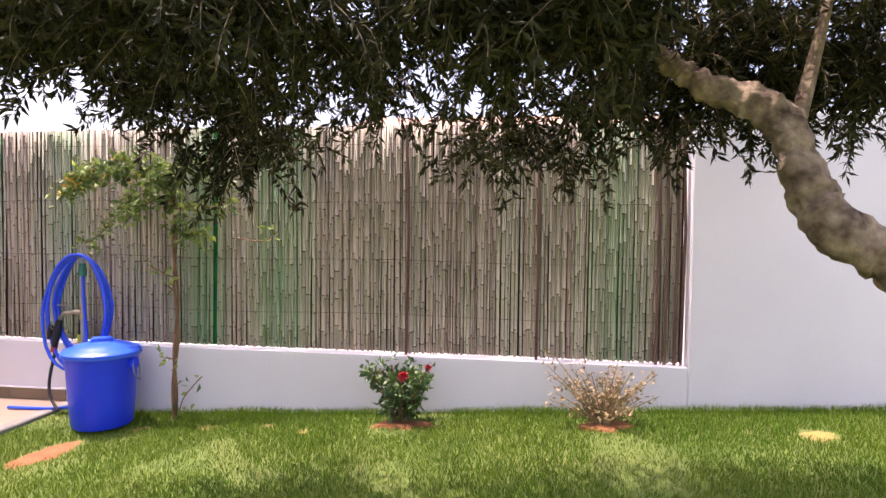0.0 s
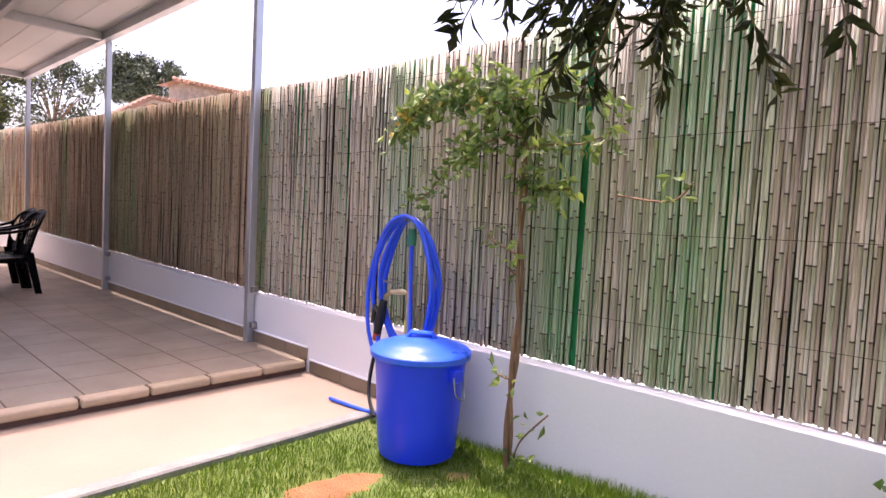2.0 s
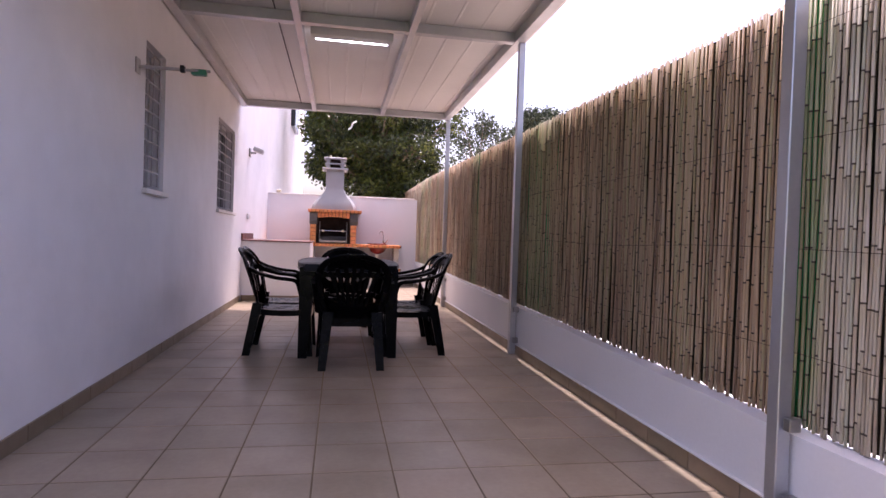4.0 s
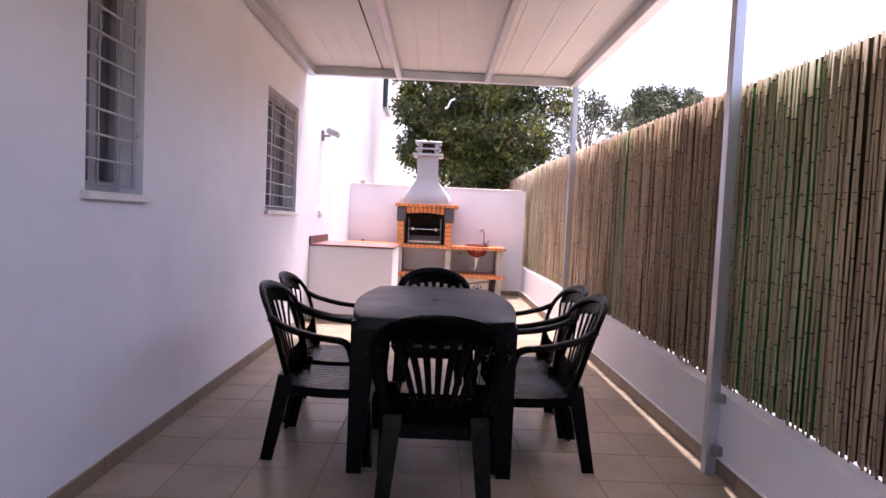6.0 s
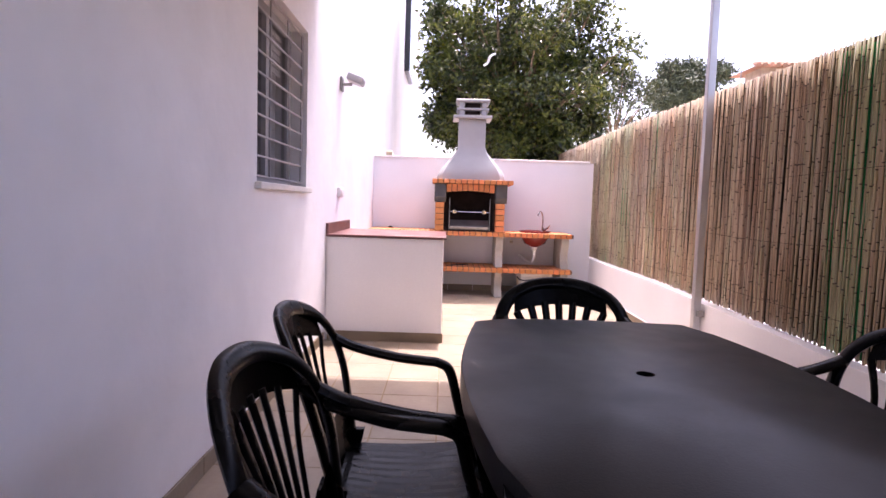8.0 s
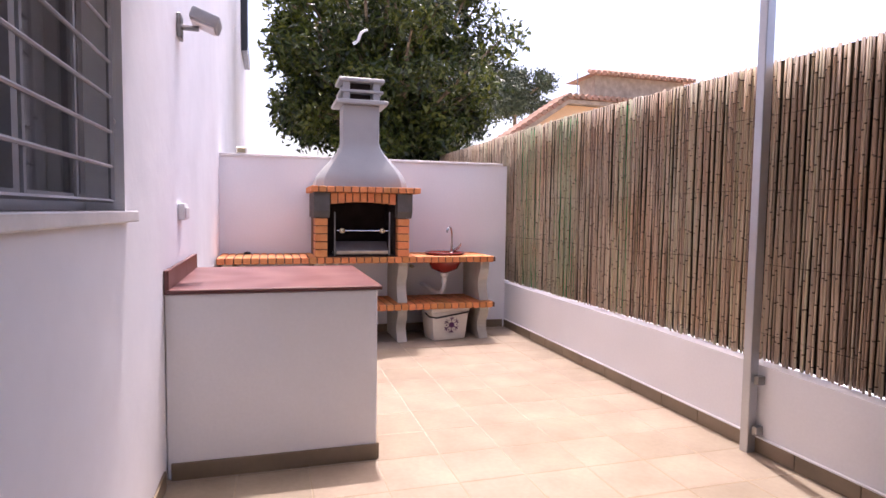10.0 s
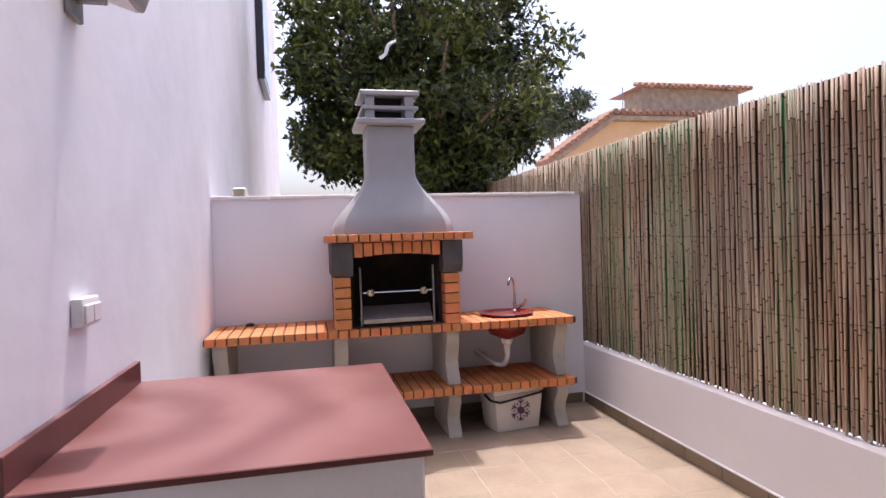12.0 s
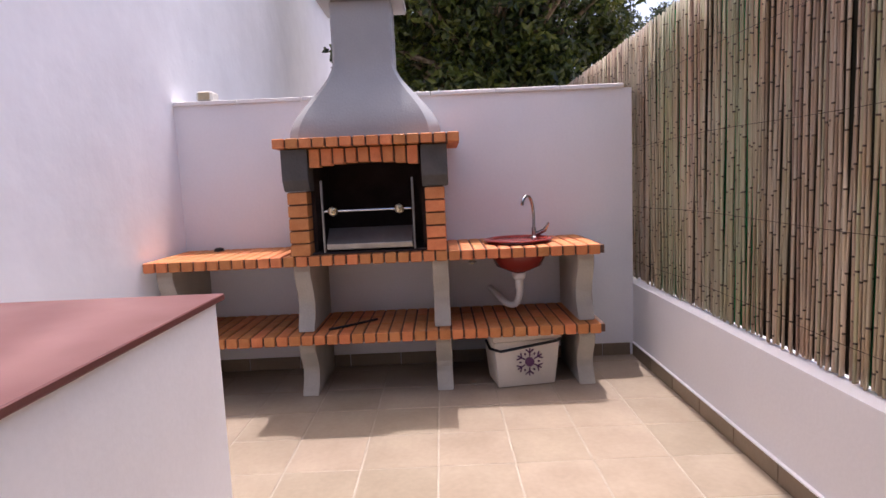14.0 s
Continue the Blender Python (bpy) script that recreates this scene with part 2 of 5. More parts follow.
CITRUS = M("broad_leaf", (0.095, 0.125, 0.020), 0.32, 0.12, 1.1, 30, 0.05, island=0.8, tint=(0.018, 0.034, 0.008), spec=0.45)
FARLEAF = M("far_leaf", (0.085, 0.11, 0.055), 0.6, 0.15, 0.6, 10, 0.05, island=0.4)
GRASS = M("grass_blade", (0.080, 0.185, 0.010), 0.6, 0.12, 1.1, 30, 0.0, island=0.35, tint=(0.14, 0.22, 0.02), spec=0.25)
LAWN = M("lawn_soil", (0.085, 0.14, 0.02), 0.95, 0.2, 2.0, 90, 0.8, tint=(0.12, 0.15, 0.03))
NEUTRAL = M("neutral_ground", (0.36, 0.31, 0.25), 0.95, 0.15, 0.8, 30, 0.5)
EARTH = M("bare_earth", (0.31, 0.125, 0.045), 0.95, 0.15, 9, 90, 0.8)
CREAM = M("ochre_render", (0.80, 0.53, 0.29), 0.85, 0.05, 2, 40, 0.2)
STONEW = M("pale_stone", (0.5, 0.40, 0.30), 0.9, 0.15, 5, 30, 0.4)
ROOFT = M("clay_tile", (0.40, 0.23, 0.15), 0.8, 0.15, 3, 30, 0.3, rnd=0.15)
for leafy, through_light in ((OLIVE, 0.22), (VINE, 0.35), (ROSEL, 0.25), (CITRUS, 0.20), (GRASS, 0.3)):
    translucent(leafy, through_light)
DARKGL = M("dark_pane", (0.02, 0.022, 0.025), 0.12, 0.05, 3, 30, 0.0)

def dusted_lit(m, col, amount):
    """Pale dust, wiped in arcs, on the upward faces of a material; their brighter light is put into it too."""
    t = m.node_tree
    N, L = t.nodes.new, t.links.new
    p = t.nodes["Principled BSDF"]
    old = p.inputs["Base Color"].links[0].from_socket
    geo, sep, wave, rng_, mul, mix = N("ShaderNodeNewGeometry"), N("ShaderNodeSeparateXYZ"), N("ShaderNodeTexWave"), N("ShaderNodeMapRange"), N("ShaderNodeMath"), N("ShaderNodeMix")
    L(geo.outputs["Normal"], sep.inputs[0])
    wave.wave_type, wave.rings_direction = "RINGS", "Z"
    mp = N("ShaderNodeMapping")
    mp.inputs["Location"].default_value = (-2.5, 2.9, 0)
    L(geo.outputs["Position"], mp.inputs[0])
    L(mp.outputs[0], wave.inputs["Vector"])
    wave.inputs["Scale"].default_value, wave.inputs["Distortion"].default_value, wave.inputs["Detail"].default_value, wave.inputs["Detail Scale"].default_value = 0.9, 4.0, 3.0, 2.0
    rng_.inputs[3].default_value, rng_.inputs[4].default_value = amount - 0.10, amount + 0.10
    L(wave.outputs["Fac"], rng_.inputs[0])
    mul.operation, mul.use_clamp = "MULTIPLY", True
    L(sep.outputs["Z"], mul.inputs[0])
    L(rng_.outputs[0], mul.inputs[1])
    mix.data_type = "RGBA"
    mix.inputs[7].default_value = (*col, 1)
    L(old, mix.inputs[6])
    L(mul.outputs[0], mix.inputs[0])
    L(mix.outputs[2], p.inputs["Base Color"])


def graded(m, col, xa, xb):
    """Blends a surface to another colour, from none at xa to the most at xb, with an uneven edge."""
    t = m.node_tree
    N, L = t.nodes.new, t.links.new
    p = t.nodes["Principled BSDF"]
    old = p.inputs["Base Color"].links[0].from_socket
    geo, sep, nz_, mr, add, mix = N("ShaderNodeNewGeometry"), N("ShaderNodeSeparateXYZ"), N("ShaderNodeTexNoise"), N("ShaderNodeMapRange"), N("ShaderNodeMath"), N("ShaderNodeMix")
    L(geo.outputs["Position"], sep.inputs[0])
    L(geo.outputs["Position"], nz_.inputs["Vector"])
    nz_.inputs["Scale"].default_value = 1.6
    add.operation = "MULTIPLY_ADD"
    add.inputs[1].default_value = 2.5
    L(nz_.outputs[0], add.inputs[0])
    L(sep.outputs["X"], add.inputs[2])
    mr.inputs[1].default_value, mr.inputs[2].default_value = xa + 1.25, xb + 1.25
    L(add.outputs[0], mr.inputs[0])
    mix.data_type = "RGBA"
    mix.inputs[7].default_value = (*col, 1)
    L(old, mix.inputs[6])
    L(mr.outputs[0], mix.inputs[0])
    L(mix.outputs[2], p.inputs["Base Color"])


graded(GROUT, (0.29, 0.215, 0.13), 2.6, 4.4)
graded(GROUT, (0.11, 0.08, 0.05), 7.6, 9.6)
dusted_lit(REDTOP, (0.42, 0.24, 0.22), 0.18)
TUBE = bpy.data.materials.new("lit_tube")
TUBE.use_nodes = True
TUBE.node_tree.nodes["Principled BSDF"].inputs["Emission Color"].default_value = (0.95, 0.98, 1, 1)
TUBE.node_tree.nodes["Principled BSDF"].inputs["Emission Strength"].default_value = 3.0
GLASS = bpy.data.materials.new("window_glass")
GLASS.use_nodes = True
g = GLASS.node_tree.nodes["Principled BSDF"]
g.inputs["Transmission Weight"].default_value, g.inputs["Roughness"].default_value, g.inputs["IOR"].default_value = 1.0, 0.02, 1.45

# ---- building helpers ----
ORIGIN = {}


def mesh_of(name, bm, material, smooth=False):
    bmesh.ops.recalc_face_normals(bm, faces=bm.faces)
    me = bpy.data.meshes.new(name)
    bm.to_mesh(me)
    bm.free()
    me.materials.append(material)
    if smooth:
        me.polygons.foreach_set("use_smooth", [True] * len(me.polygons))
        me.set_sharp_from_angle(angle=radians(40))
    return me


def thing(name, at, label, category, group="", kind="", shift=(0, 0, 0)):
    """An Empty at the base of a thing; its parts are meshes under it. shift: moves the thing as a whole from where its parts are drawn."""
    ob = new(name)
    ob.empty_display_size = 0.1
    ob.location = Vector(at) + Vector(shift)
    ORIGIN[ob] = Vector(at)
    return tagged(ob, label, category, group, kind)


def part(name, bm, material, parent, label="", smooth=False):
    """One mesh under a thing or under a part, given in world coordinates."""
    o = ORIGIN[parent]
    bmesh.ops.translate(bm, verts=bm.verts, vec=-o)
    ob = new(name, mesh_of(name, bm, material, smooth))
    ob.parent = parent
    ORIGIN[ob] = o
    return tagged(ob, label) if label else ob


def whole(name, bm, material, at, label, category, kind="", group="", smooth=False):
    """A top-level thing of one mesh, with its origin at its base."""
    bmesh.ops.translate(bm, verts=bm.verts, vec=-Vector(at))
    ob = new(name, mesh_of(name, bm, material, smooth))
    ob.location = at
    ORIGIN[ob] = Vector(at)
    return tagged(ob, label, category, group, kind)


def box(lo, hi, bev=0.0, bm=None, seg=1):
    bm = bm or bmesh.new()
    c = [(a + b) / 2 for a, b in zip(lo, hi)]
    m = Matrix.Translation(c) @ Matrix.Diagonal((*[b - a for a, b in zip(lo, hi)], 1))
    vs = bmesh.ops.create_cube(bm, size=1, matrix=m)["verts"]
    if bev:
        es = {e for v in vs for e in v.link_edges}
        bmesh.ops.bevel(bm, geom=list(es), offset=bev, segments=seg, affect="EDGES", profile=0.5)
    return bm


def tube(pts, radius, seg=8, bm=None, flat=1.0, closed=False, up=None):
    """A swept rod. radius: a number or one for each point; flat squeezes its section."""
    bm = bm or bmesh.new()
    pts = [Vector(p) for p in pts]
    n = len(pts)
    rr = radius if isinstance(radius, (list, tuple)) else [radius] * n
    rings, side = [], None
    for i, p in enumerate(pts):
        a = pts[(i - 1) % n] if closed or i else pts[0]
        b = pts[(i + 1) % n] if closed or i < n - 1 else pts[-1]
        d = (b - a).normalized() if (b - a).length > 1e-9 else Vector((0, 0, 1))
        if side is None:
            ref = Vector(up) if up else (Vector((0, 0, 1)) if abs(d.z) < 0.9 else Vector((1, 0, 0)))
            side = d.cross(ref).normalized()
        else:
            side = (side - d * side.dot(d))
            side = side.normalized() if side.length > 1e-6 else d.orthogonal().normalized()
        o = d.cross(side)
        rings.append([bm.verts.new(p + rr[i] * (math.cos(k) * side + flat * math.sin(k) * o)) for k in [2 * math.pi * j / seg for j in range(seg)]])
    for i in range(n if closed else n - 1):
        A, B = rings[i], rings[(i + 1) % n]
        for j in range(seg):
            bm.faces.new((A[j], A[(j + 1) % seg], B[(j + 1) % seg], B[j]))
    if not closed:
        bm.faces.new(rings[0][::-1])
        bm.faces.new(rings[-1])
    return bm


def lathe(profile, at, seg=24, bm=None, sy=1.0):
    """Turn a profile of (radius, height) round the upright through at."""
    bm = bm or bmesh.new()
    rings = []
    for r, z in profile:
        rings.append([bm.verts.new((at[0] + r * math.cos(k), at[1] + sy * r * math.sin(k), at[2] + z)) for k in [2 * math.pi * j / seg for j in range(seg)]])
    for A, B in zip(rings, rings[1:]):
        for j in range(seg):
            bm.faces.new((A[j], A[(j + 1) % seg], B[(j + 1) % seg], B[j]))
    if profile[0][0] > 1e-4:
        bm.faces.new(rings[0][::-1])
    if profile[-1][0] > 1e-4:
        bm.faces.new(rings[-1])
    bmesh.ops.remove_doubles(bm, verts=bm.verts, dist=1e-5)
    return bm


def prism(outline, lo, hi, axis="x", bev=0.0):
    """Extrude an outline along an axis; the outline lies in the two other axes, in their order."""
    bm = bmesh.new()

    def at(u, v, w):
        return {"x": (w, u, v), "y": (u, w, v), "z": (u, v, w)}[axis]

    A = [bm.verts.new(at(u, v, lo)) for u, v in outline]
    B = [bm.verts.new(at(u, v, hi)) for u, v in outline]
    bm.faces.new(A)
    bm.faces.new(B[::-1])
    n = len(outline)
    for i in range(n):
        bm.faces.new((A[i], A[(i + 1) % n], B[(i + 1) % n], B[i]))
    if bev:
        bmesh.ops.bevel(bm, geom=bm.edges[:], offset=bev, segments=1, affect="EDGES", profile=0.5)
    return bm


def smoothed(pts, steps=6, closed=False):
    """A Catmull-Rom line through points."""
    pts = [Vector(p) for p in pts]
    n, out = len(pts), []
    for i in range(n if closed else n - 1):
        g4 = [pts[(i + k) % n] if closed else pts[min(max(i + k, 0), n - 1)] for k in (-1, 0, 1, 2)]
        for s in range(steps):
            u = s / steps
            out.append(0.5 * (2 * g4[1] + (g4[2] - g4[0]) * u + (2 * g4[0] - 5 * g4[1] + 4 * g4[2] - g4[3]) * u * u + (3 * g4[1] - g4[0] - 3 * g4[2] + g4[3]) * u ** 3))
    if not closed:
        out.append(pts[-1])
    return out


def pieces(name, shapes, material, parent, places):
    """Alike pieces on shared meshes under one owner; places: (which shape, position in the world)."""
    meshes = [mesh_of(name, b, material) for b in shapes]
    o = ORIGIN[parent]
    for k, p in places:
        ob = new(name, meshes[k])
        ob.parent = parent
        ob.location = Vector(p) - o


# ---- plan ----
HOUSE_Y = -2.845     # face of the house
ROOF_Z = 2.625       # underside of the canopy's beams
WALL_H = 1.70        # wall behind the barbecue
LOW_H = 0.34         # low wall under the reed fence, at the garden
FENCE_TOP = 1.95     # mean height of the reed fence
STEP_X = 10.44       # edge of the patio
SLAB_X = 11.24       # edge of the pale path
POSTS = (9.74, 6.70, 3.37)


def low_top(x):
    """Top of the low wall, which rises towards the barbecue."""
    return LOW_H + 0.128 * min(1.0, max(0.0, (9.7 - x) / 7.2))


def lawn_height(x, y):
    return -0.135 + 0.045 * max(0.0, 1 - max(0.0, x - 11.32) / 0.45) + 0.058 * max(0.0, min(x, 19.0) - 11.9) + 0.012 * math.sin(1.3 * x) * math.sin(1.7 * y)


# ---- setting ----
gb = bmesh.new()
xs = [-3000, -400, -60, -20, -8, -2, 5, 11.26] + [11.42 + 0.25 * i for i in range(50)] + [26, 32, 60, 400, 3000]
ys = [-3000, -400, -60, -20, -10] + [-7 + 0.25 * i for i in range(29)] + [0.6, 2, 8, 30, 400, 3000]
grid = [[gb.verts.new((x, y, -0.30 if x < 11.2 else lawn_height(x, y))) for y in ys] for x in xs]
for i in range(len(xs) - 1):
    for j in range(len(ys) - 1):
        gb.faces.new((grid[i][j], grid[i + 1][j], grid[i + 1][j + 1], grid[i][j + 1]))
# Unseen ground beyond the walls gets a neutral colour against green bounce light
beyond = [int(f.calc_center_median().y > 0.1 or f.calc_center_median().x < 11.2) for f in gb.faces]
ground = whole("ground", gb, LAWN, (0, 0, 0), "green lawn with unseen neutral pale ground beyond the walls", "ground", "structure", smooth=True)
ground.data.materials.append(NEUTRAL)
ground.data.polygons.foreach_set("material_index", beyond)

floor = whole("floor", box((-0.02, HOUSE_Y - 0.02, -0.26), (STEP_X - 0.02, 0.02, -0.0020)), GROUT, (5, -1.4, -0.26), "brown ceramic tiled patio floor with pale joints", "floor", "structure")
whole("path", box((STEP_X - 0.03, -6.0, -0.28), (SLAB_X, 0.0, -0.075), 0.004), SLAB, (10.9, -3, -0.28), "smooth pale concrete path beside the patio step", "path", "structure")
whole("kerb", box((SLAB_X, -6.0, -0.30), (SLAB_X + 0.08, -0.004, -0.07), 0.008), CONC, (SLAB_X, -3, -0.3), "rough grey concrete kerb between path and lawn", "kerb", "structure")

# house wall with its two windows
WINDOWS = ((6.69, 7.15, 1.235, 2.25), (3.66, 4.69, 1.20, 2.22))
HB = HOUSE_Y - 0.28


def pierced(xs, zs, holes, y0, y1):
    """A wall between y0 and y1 as one mesh, with openings right through it."""
    bm = bmesh.new()
    vf = {}

    def V(x, y, z):
        k = (x, y, z)
        if k not in vf:
            vf[k] = bm.verts.new(k)
        return vf[k]

    solid = {(i, j): not any(h[0] <= xs[i] < h[1] and h[2] <= zs[j] < h[3] for h in holes) for i in range(len(xs) - 1) for j in range(len(zs) - 1)}
    for (i, j), s in solid.items():
        if not s:
            continue
        xa, xb, za, zb = xs[i], xs[i + 1], zs[j], zs[j + 1]
        for y in (y0, y1):
            bm.faces.new((V(xa, y, za), V(xb, y, za), V(xb, y, zb), V(xa, y, zb)))
        for di, dj, q in ((-1, 0, ((xa, za), (xa, zb))), (1, 0, ((xb, za), (xb, zb))), (0, -1, ((xa, za), (xb, za))), (0, 1, ((xa, zb), (xb, zb)))):
            if not solid.get((i + di, j + dj), False):
                (a1, c1), (a2, c2) = q
                bm.faces.new((V(a1, y0, c1), V(a2, y0, c2), V(a2, y1, c2), V(a1, y1, c1)))
    return bm


hxs = sorted({-0.35, STEP_X, *[w[0] for w in WINDOWS], *[w[1] for w in WINDOWS]})
hzs = sorted({-0.3, 6.4, *[w[2] for w in WINDOWS], *[w[3] for w in WINDOWS]})
hb = pierced(hxs, hzs, WINDOWS, HB, HOUSE_Y)
# Unseen end, roof, back and inner walls, added to keep light from leaking in
whole("wall_house_end", box((STEP_X - 0.28, -7.0, -0.3), (STEP_X, HB - 0.002, 6.4)), WALLW, (STEP_X, -5, -0.3), "unseen plain white end wall, added to close the house", "wall", "structure")
whole("wall_house", hb, WALLW, (5, HB, -0.3), "white rendered house wall, lit at a grazing angle", "wall", "structure")
whole("ceiling_house", box((-0.35, -7.0, 6.4), (STEP_X, HOUSE_Y + 0.05, 6.55)), WHITE, (5, -4.9, 6.4), "unseen flat slab, added to close the top of the white house", "roof", "structure")
whole("wall_back", box((-0.35, -7.25, -0.3), (STEP_X, -7.0, 6.4)), WHITE, (5, -7.1, -0.3), "unseen plain white back wall, added to close the house", "wall", "structure")
whole("wall_inner", box((-0.35, -7.0, -0.3), (-0.1, HB, 6.4)), WHITE, (-0.2, -5, -0.3), "unseen plain white inner wall, added to close the house", "wall", "structure")

fw = box((-0.16, HOUSE_Y + 0.0, -0.3), (0.0, 0.0, WALL_H))
whole("wall_barbecue", fw, WHITE, (-0.08, -1.4, -0.3), "white rendered boundary wall behind the barbecue", "wall", "structure")
cop = tagged(new("coping"), "thin pale coping along the boundary wall", "coping", "", "structure")
cop.location = (-0.08, -1.4, WALL_H)
ORIGIN[cop] = Vector(cop.location)
for i in range(7):
    y0 = HOUSE_Y + 0.005 + i * 0.3985
    part("coping_stone", box((-0.18, y0, WALL_H), (0.02, y0 + 0.395, WALL_H + 0.025), 0.003), COPING, cop)
lw = prism([(-6.0, -0.35), (15.44, -0.35), (15.44, low_top(15)), (9.7, low_top(9.7)), (2.5, low_top(2.5)), (-6.0, low_top(-6))], 0.0, 0.16, "y", 0.006)
whole("wall_low", lw, WHITE, (5, 0.08, -0.35), "low white rendered wall under the reed fence", "wall", "structure")
whole("wall_garden", box((15.44, 0.0, -0.35), (24.0, 0.2, 1.90), 0.012), WHITE, (19, 0.1, -0.35), "tall smooth white garden wall beyond the reed fence", "wall", "structure")
whole("wall_garden_end", box((24.0, -9.0, -0.35), (24.2, 0.2, 1.93)), WHITE, (24.1, -4, -0.35), "plain white garden wall", "wall", "structure")
whole("wall_garden_back", box((STEP_X, -9.2, -0.35), (24.2, -9.0, 1.93)), WHITE, (17, -9.1, -0.35), "plain white garden wall behind the lawn", "wall", "structure")

# step nosing of the patio
nose = thing("step_nosing", (STEP_X, -1.4, -0.06), "rounded brown tile nosing along the patio step", "step", kind="structure")
part("riser", box((STEP_X - 0.06, -5.9, -0.074), (STEP_X - 0.006, -0.02, -0.046)), MORTAR, nose, "dark riser under the nosing")
y = -5.9
while y < -0.03:
    y1 = min(y + 0.325, -0.02)
    part("nosing_tile", box((STEP_X - 0.07, y, -0.045), (STEP_X + 0.015, y1 - 0.006, 0.004), 0.014, seg=2), NOSE, nose)
    y += 0.328

# skirtings
for nm, lab, runs in (
    ("baseboard_house", "brown tile skirting along the house wall", [("x", 3.06, STEP_X, HOUSE_Y, 1), ("x", 0.62, 1.92, HOUSE_Y, 1)]),
    ("baseboard_fence", "brown tile skirting along the low wall", [("x", 0.02, STEP_X, 0.0, -1), ("x", STEP_X + 0.03, SLAB_X, 0.0, -1)]),
    ("baseboard_end", "brown tile skirting behind the barbecue", [("y", HOUSE_Y + 0.02, -0.02, 0.0, 1)])):
    sk = thing(nm, (3, -1.4, 0), lab, "skirting", kind="structure")
    for ax, a, b, c, s in runs:
        zb, u = (-0.074 if a > STEP_X else 0.0), a
        while u < b - 0.03:
            v = min(u + 0.328, b) - 0.004
            lo, hi = sorted((c + 0.001 * s, c + 0.012 * s))
            bx = box((u, lo, zb), (v, hi, zb + 0.078), 0.002) if ax == "x" else box((lo, u, zb), (hi, v, zb + 0.078), 0.002)
            part("skirting_tile", bx, SKIRT, sk)
            u += 0.328
        if nm == "baseboard_fence":
            part("plaster_lip", box((a, -0.016, zb + 0.079), (b - 0.003, 0.0, zb + 0.088), 0.002), WHITE, sk, "thin white plaster edge")

# ---- windows of the house ----
for x0, x1, z0, z1 in WINDOWS:
    wi = thing("window_1" if x0 > 5 else "window_2", (x0, HOUSE_Y - 0.12, z0), "white-silled window with grey shutter and bars", "window", kind="structure")
    yb = HOUSE_Y - 0.13
    wf = bmesh.new()
    for a, b, c, d in ((x0, x0 + 0.05, z0, z1), (x1 - 0.05, x1, z0, z1), (x0 + 0.05, x1 - 0.05, z0, z0 + 0.05), (x0 + 0.05, x1 - 0.05, z1 - 0.05, z1), ((x0 + x1) / 2 - 0.025, (x0 + x1) / 2 + 0.025, z0 + 0.05, z1 - 0.05)):
        box((a, yb - 0.03, c), (b, yb + 0.02, d), bm=wf)
    part("window_frame", wf, SHUTTER, wi, "grey aluminium window frame")
    pn = part("pane", box((x0 + 0.04, yb - 0.012, z0 + 0.04), (x1 - 0.04, yb - 0.006, z1 - 0.04)), GLASS, wi)
    pn.visible_shadow = False
    cb = bmesh.new()
    n = 40
    top, bot = [], []
    for i in range(n + 1):
        u = x0 + 0.02 + (x1 - x0 - 0.04) * i / n
        w = yb - 0.09 + 0.018 * math.sin(i * 1.1)
        top.append(cb.verts.new((u, w, z1)))
        bot.append(cb.verts.new((u, w, z0 + 0.02)))
    for i in range(n):
        cb.faces.new((top[i], top[i + 1], bot[i + 1], bot[i]))
    part("curtain", cb, CURTAIN, wi, "grey pleated curtain", smooth=True)
    sb = bmesh.new()
    for i in range(6):
        box((x0 + 0.05, yb - 0.055, z1 - 0.09 - 0.045 * i), (x1 - 0.05, yb - 0.04, z1 - 0.05 - 0.045 * i), 0.006, bm=sb)
    part("roller_shutter", sb, WHITE, wi, "part-lowered pale roller shutter")
    part("window_sill", box((x0 - 0.03, HOUSE_Y - 0.2, z0 - 0.035), (x1 + 0.03, HOUSE_Y + 0.035, z0), 0.004), COPING, wi, "white stone sill")
    gr = part("window_grille", tube([(x0 + 0.03, HOUSE_Y - 0.03, z0 + 0.03), (x1 - 0.03, HOUSE_Y - 0.03, z0 + 0.03), (x1 - 0.03, HOUSE_Y - 0.03, z1 - 0.03), (x0 + 0.03, HOUSE_Y - 0.03, z1 - 0.03)], 0.009, 4, closed=True), BARS, wi, "grey painted steel bars")
    for i in range(1, 9):
        zz = z0 + 0.03 + (z1 - z0 - 0.06) * i / 9
        part("bar", tube([(x0 + 0.03, HOUSE_Y - 0.03, zz), (x1 - 0.03, HOUSE_Y - 0.03, zz)], 0.006, 6), BARS, gr)
    for k in (1, 2):
        xx = x0 + (x1 - x0) * k / 3
        part("upright_bar", tube([(xx, HOUSE_Y - 0.04, z0 + 0.03), (xx, HOUSE_Y - 0.04, z1 - 0.03)], 0.006, 6), BARS, gr)
    for zz in (z0 + 0.28, z1 - 0.28):
        part("fixing_lug", tube([(x0, HOUSE_Y - 0.03, zz), (x0 + 0.03, HOUSE_Y - 0.03, zz)], 0.01, 6), BARS, gr)

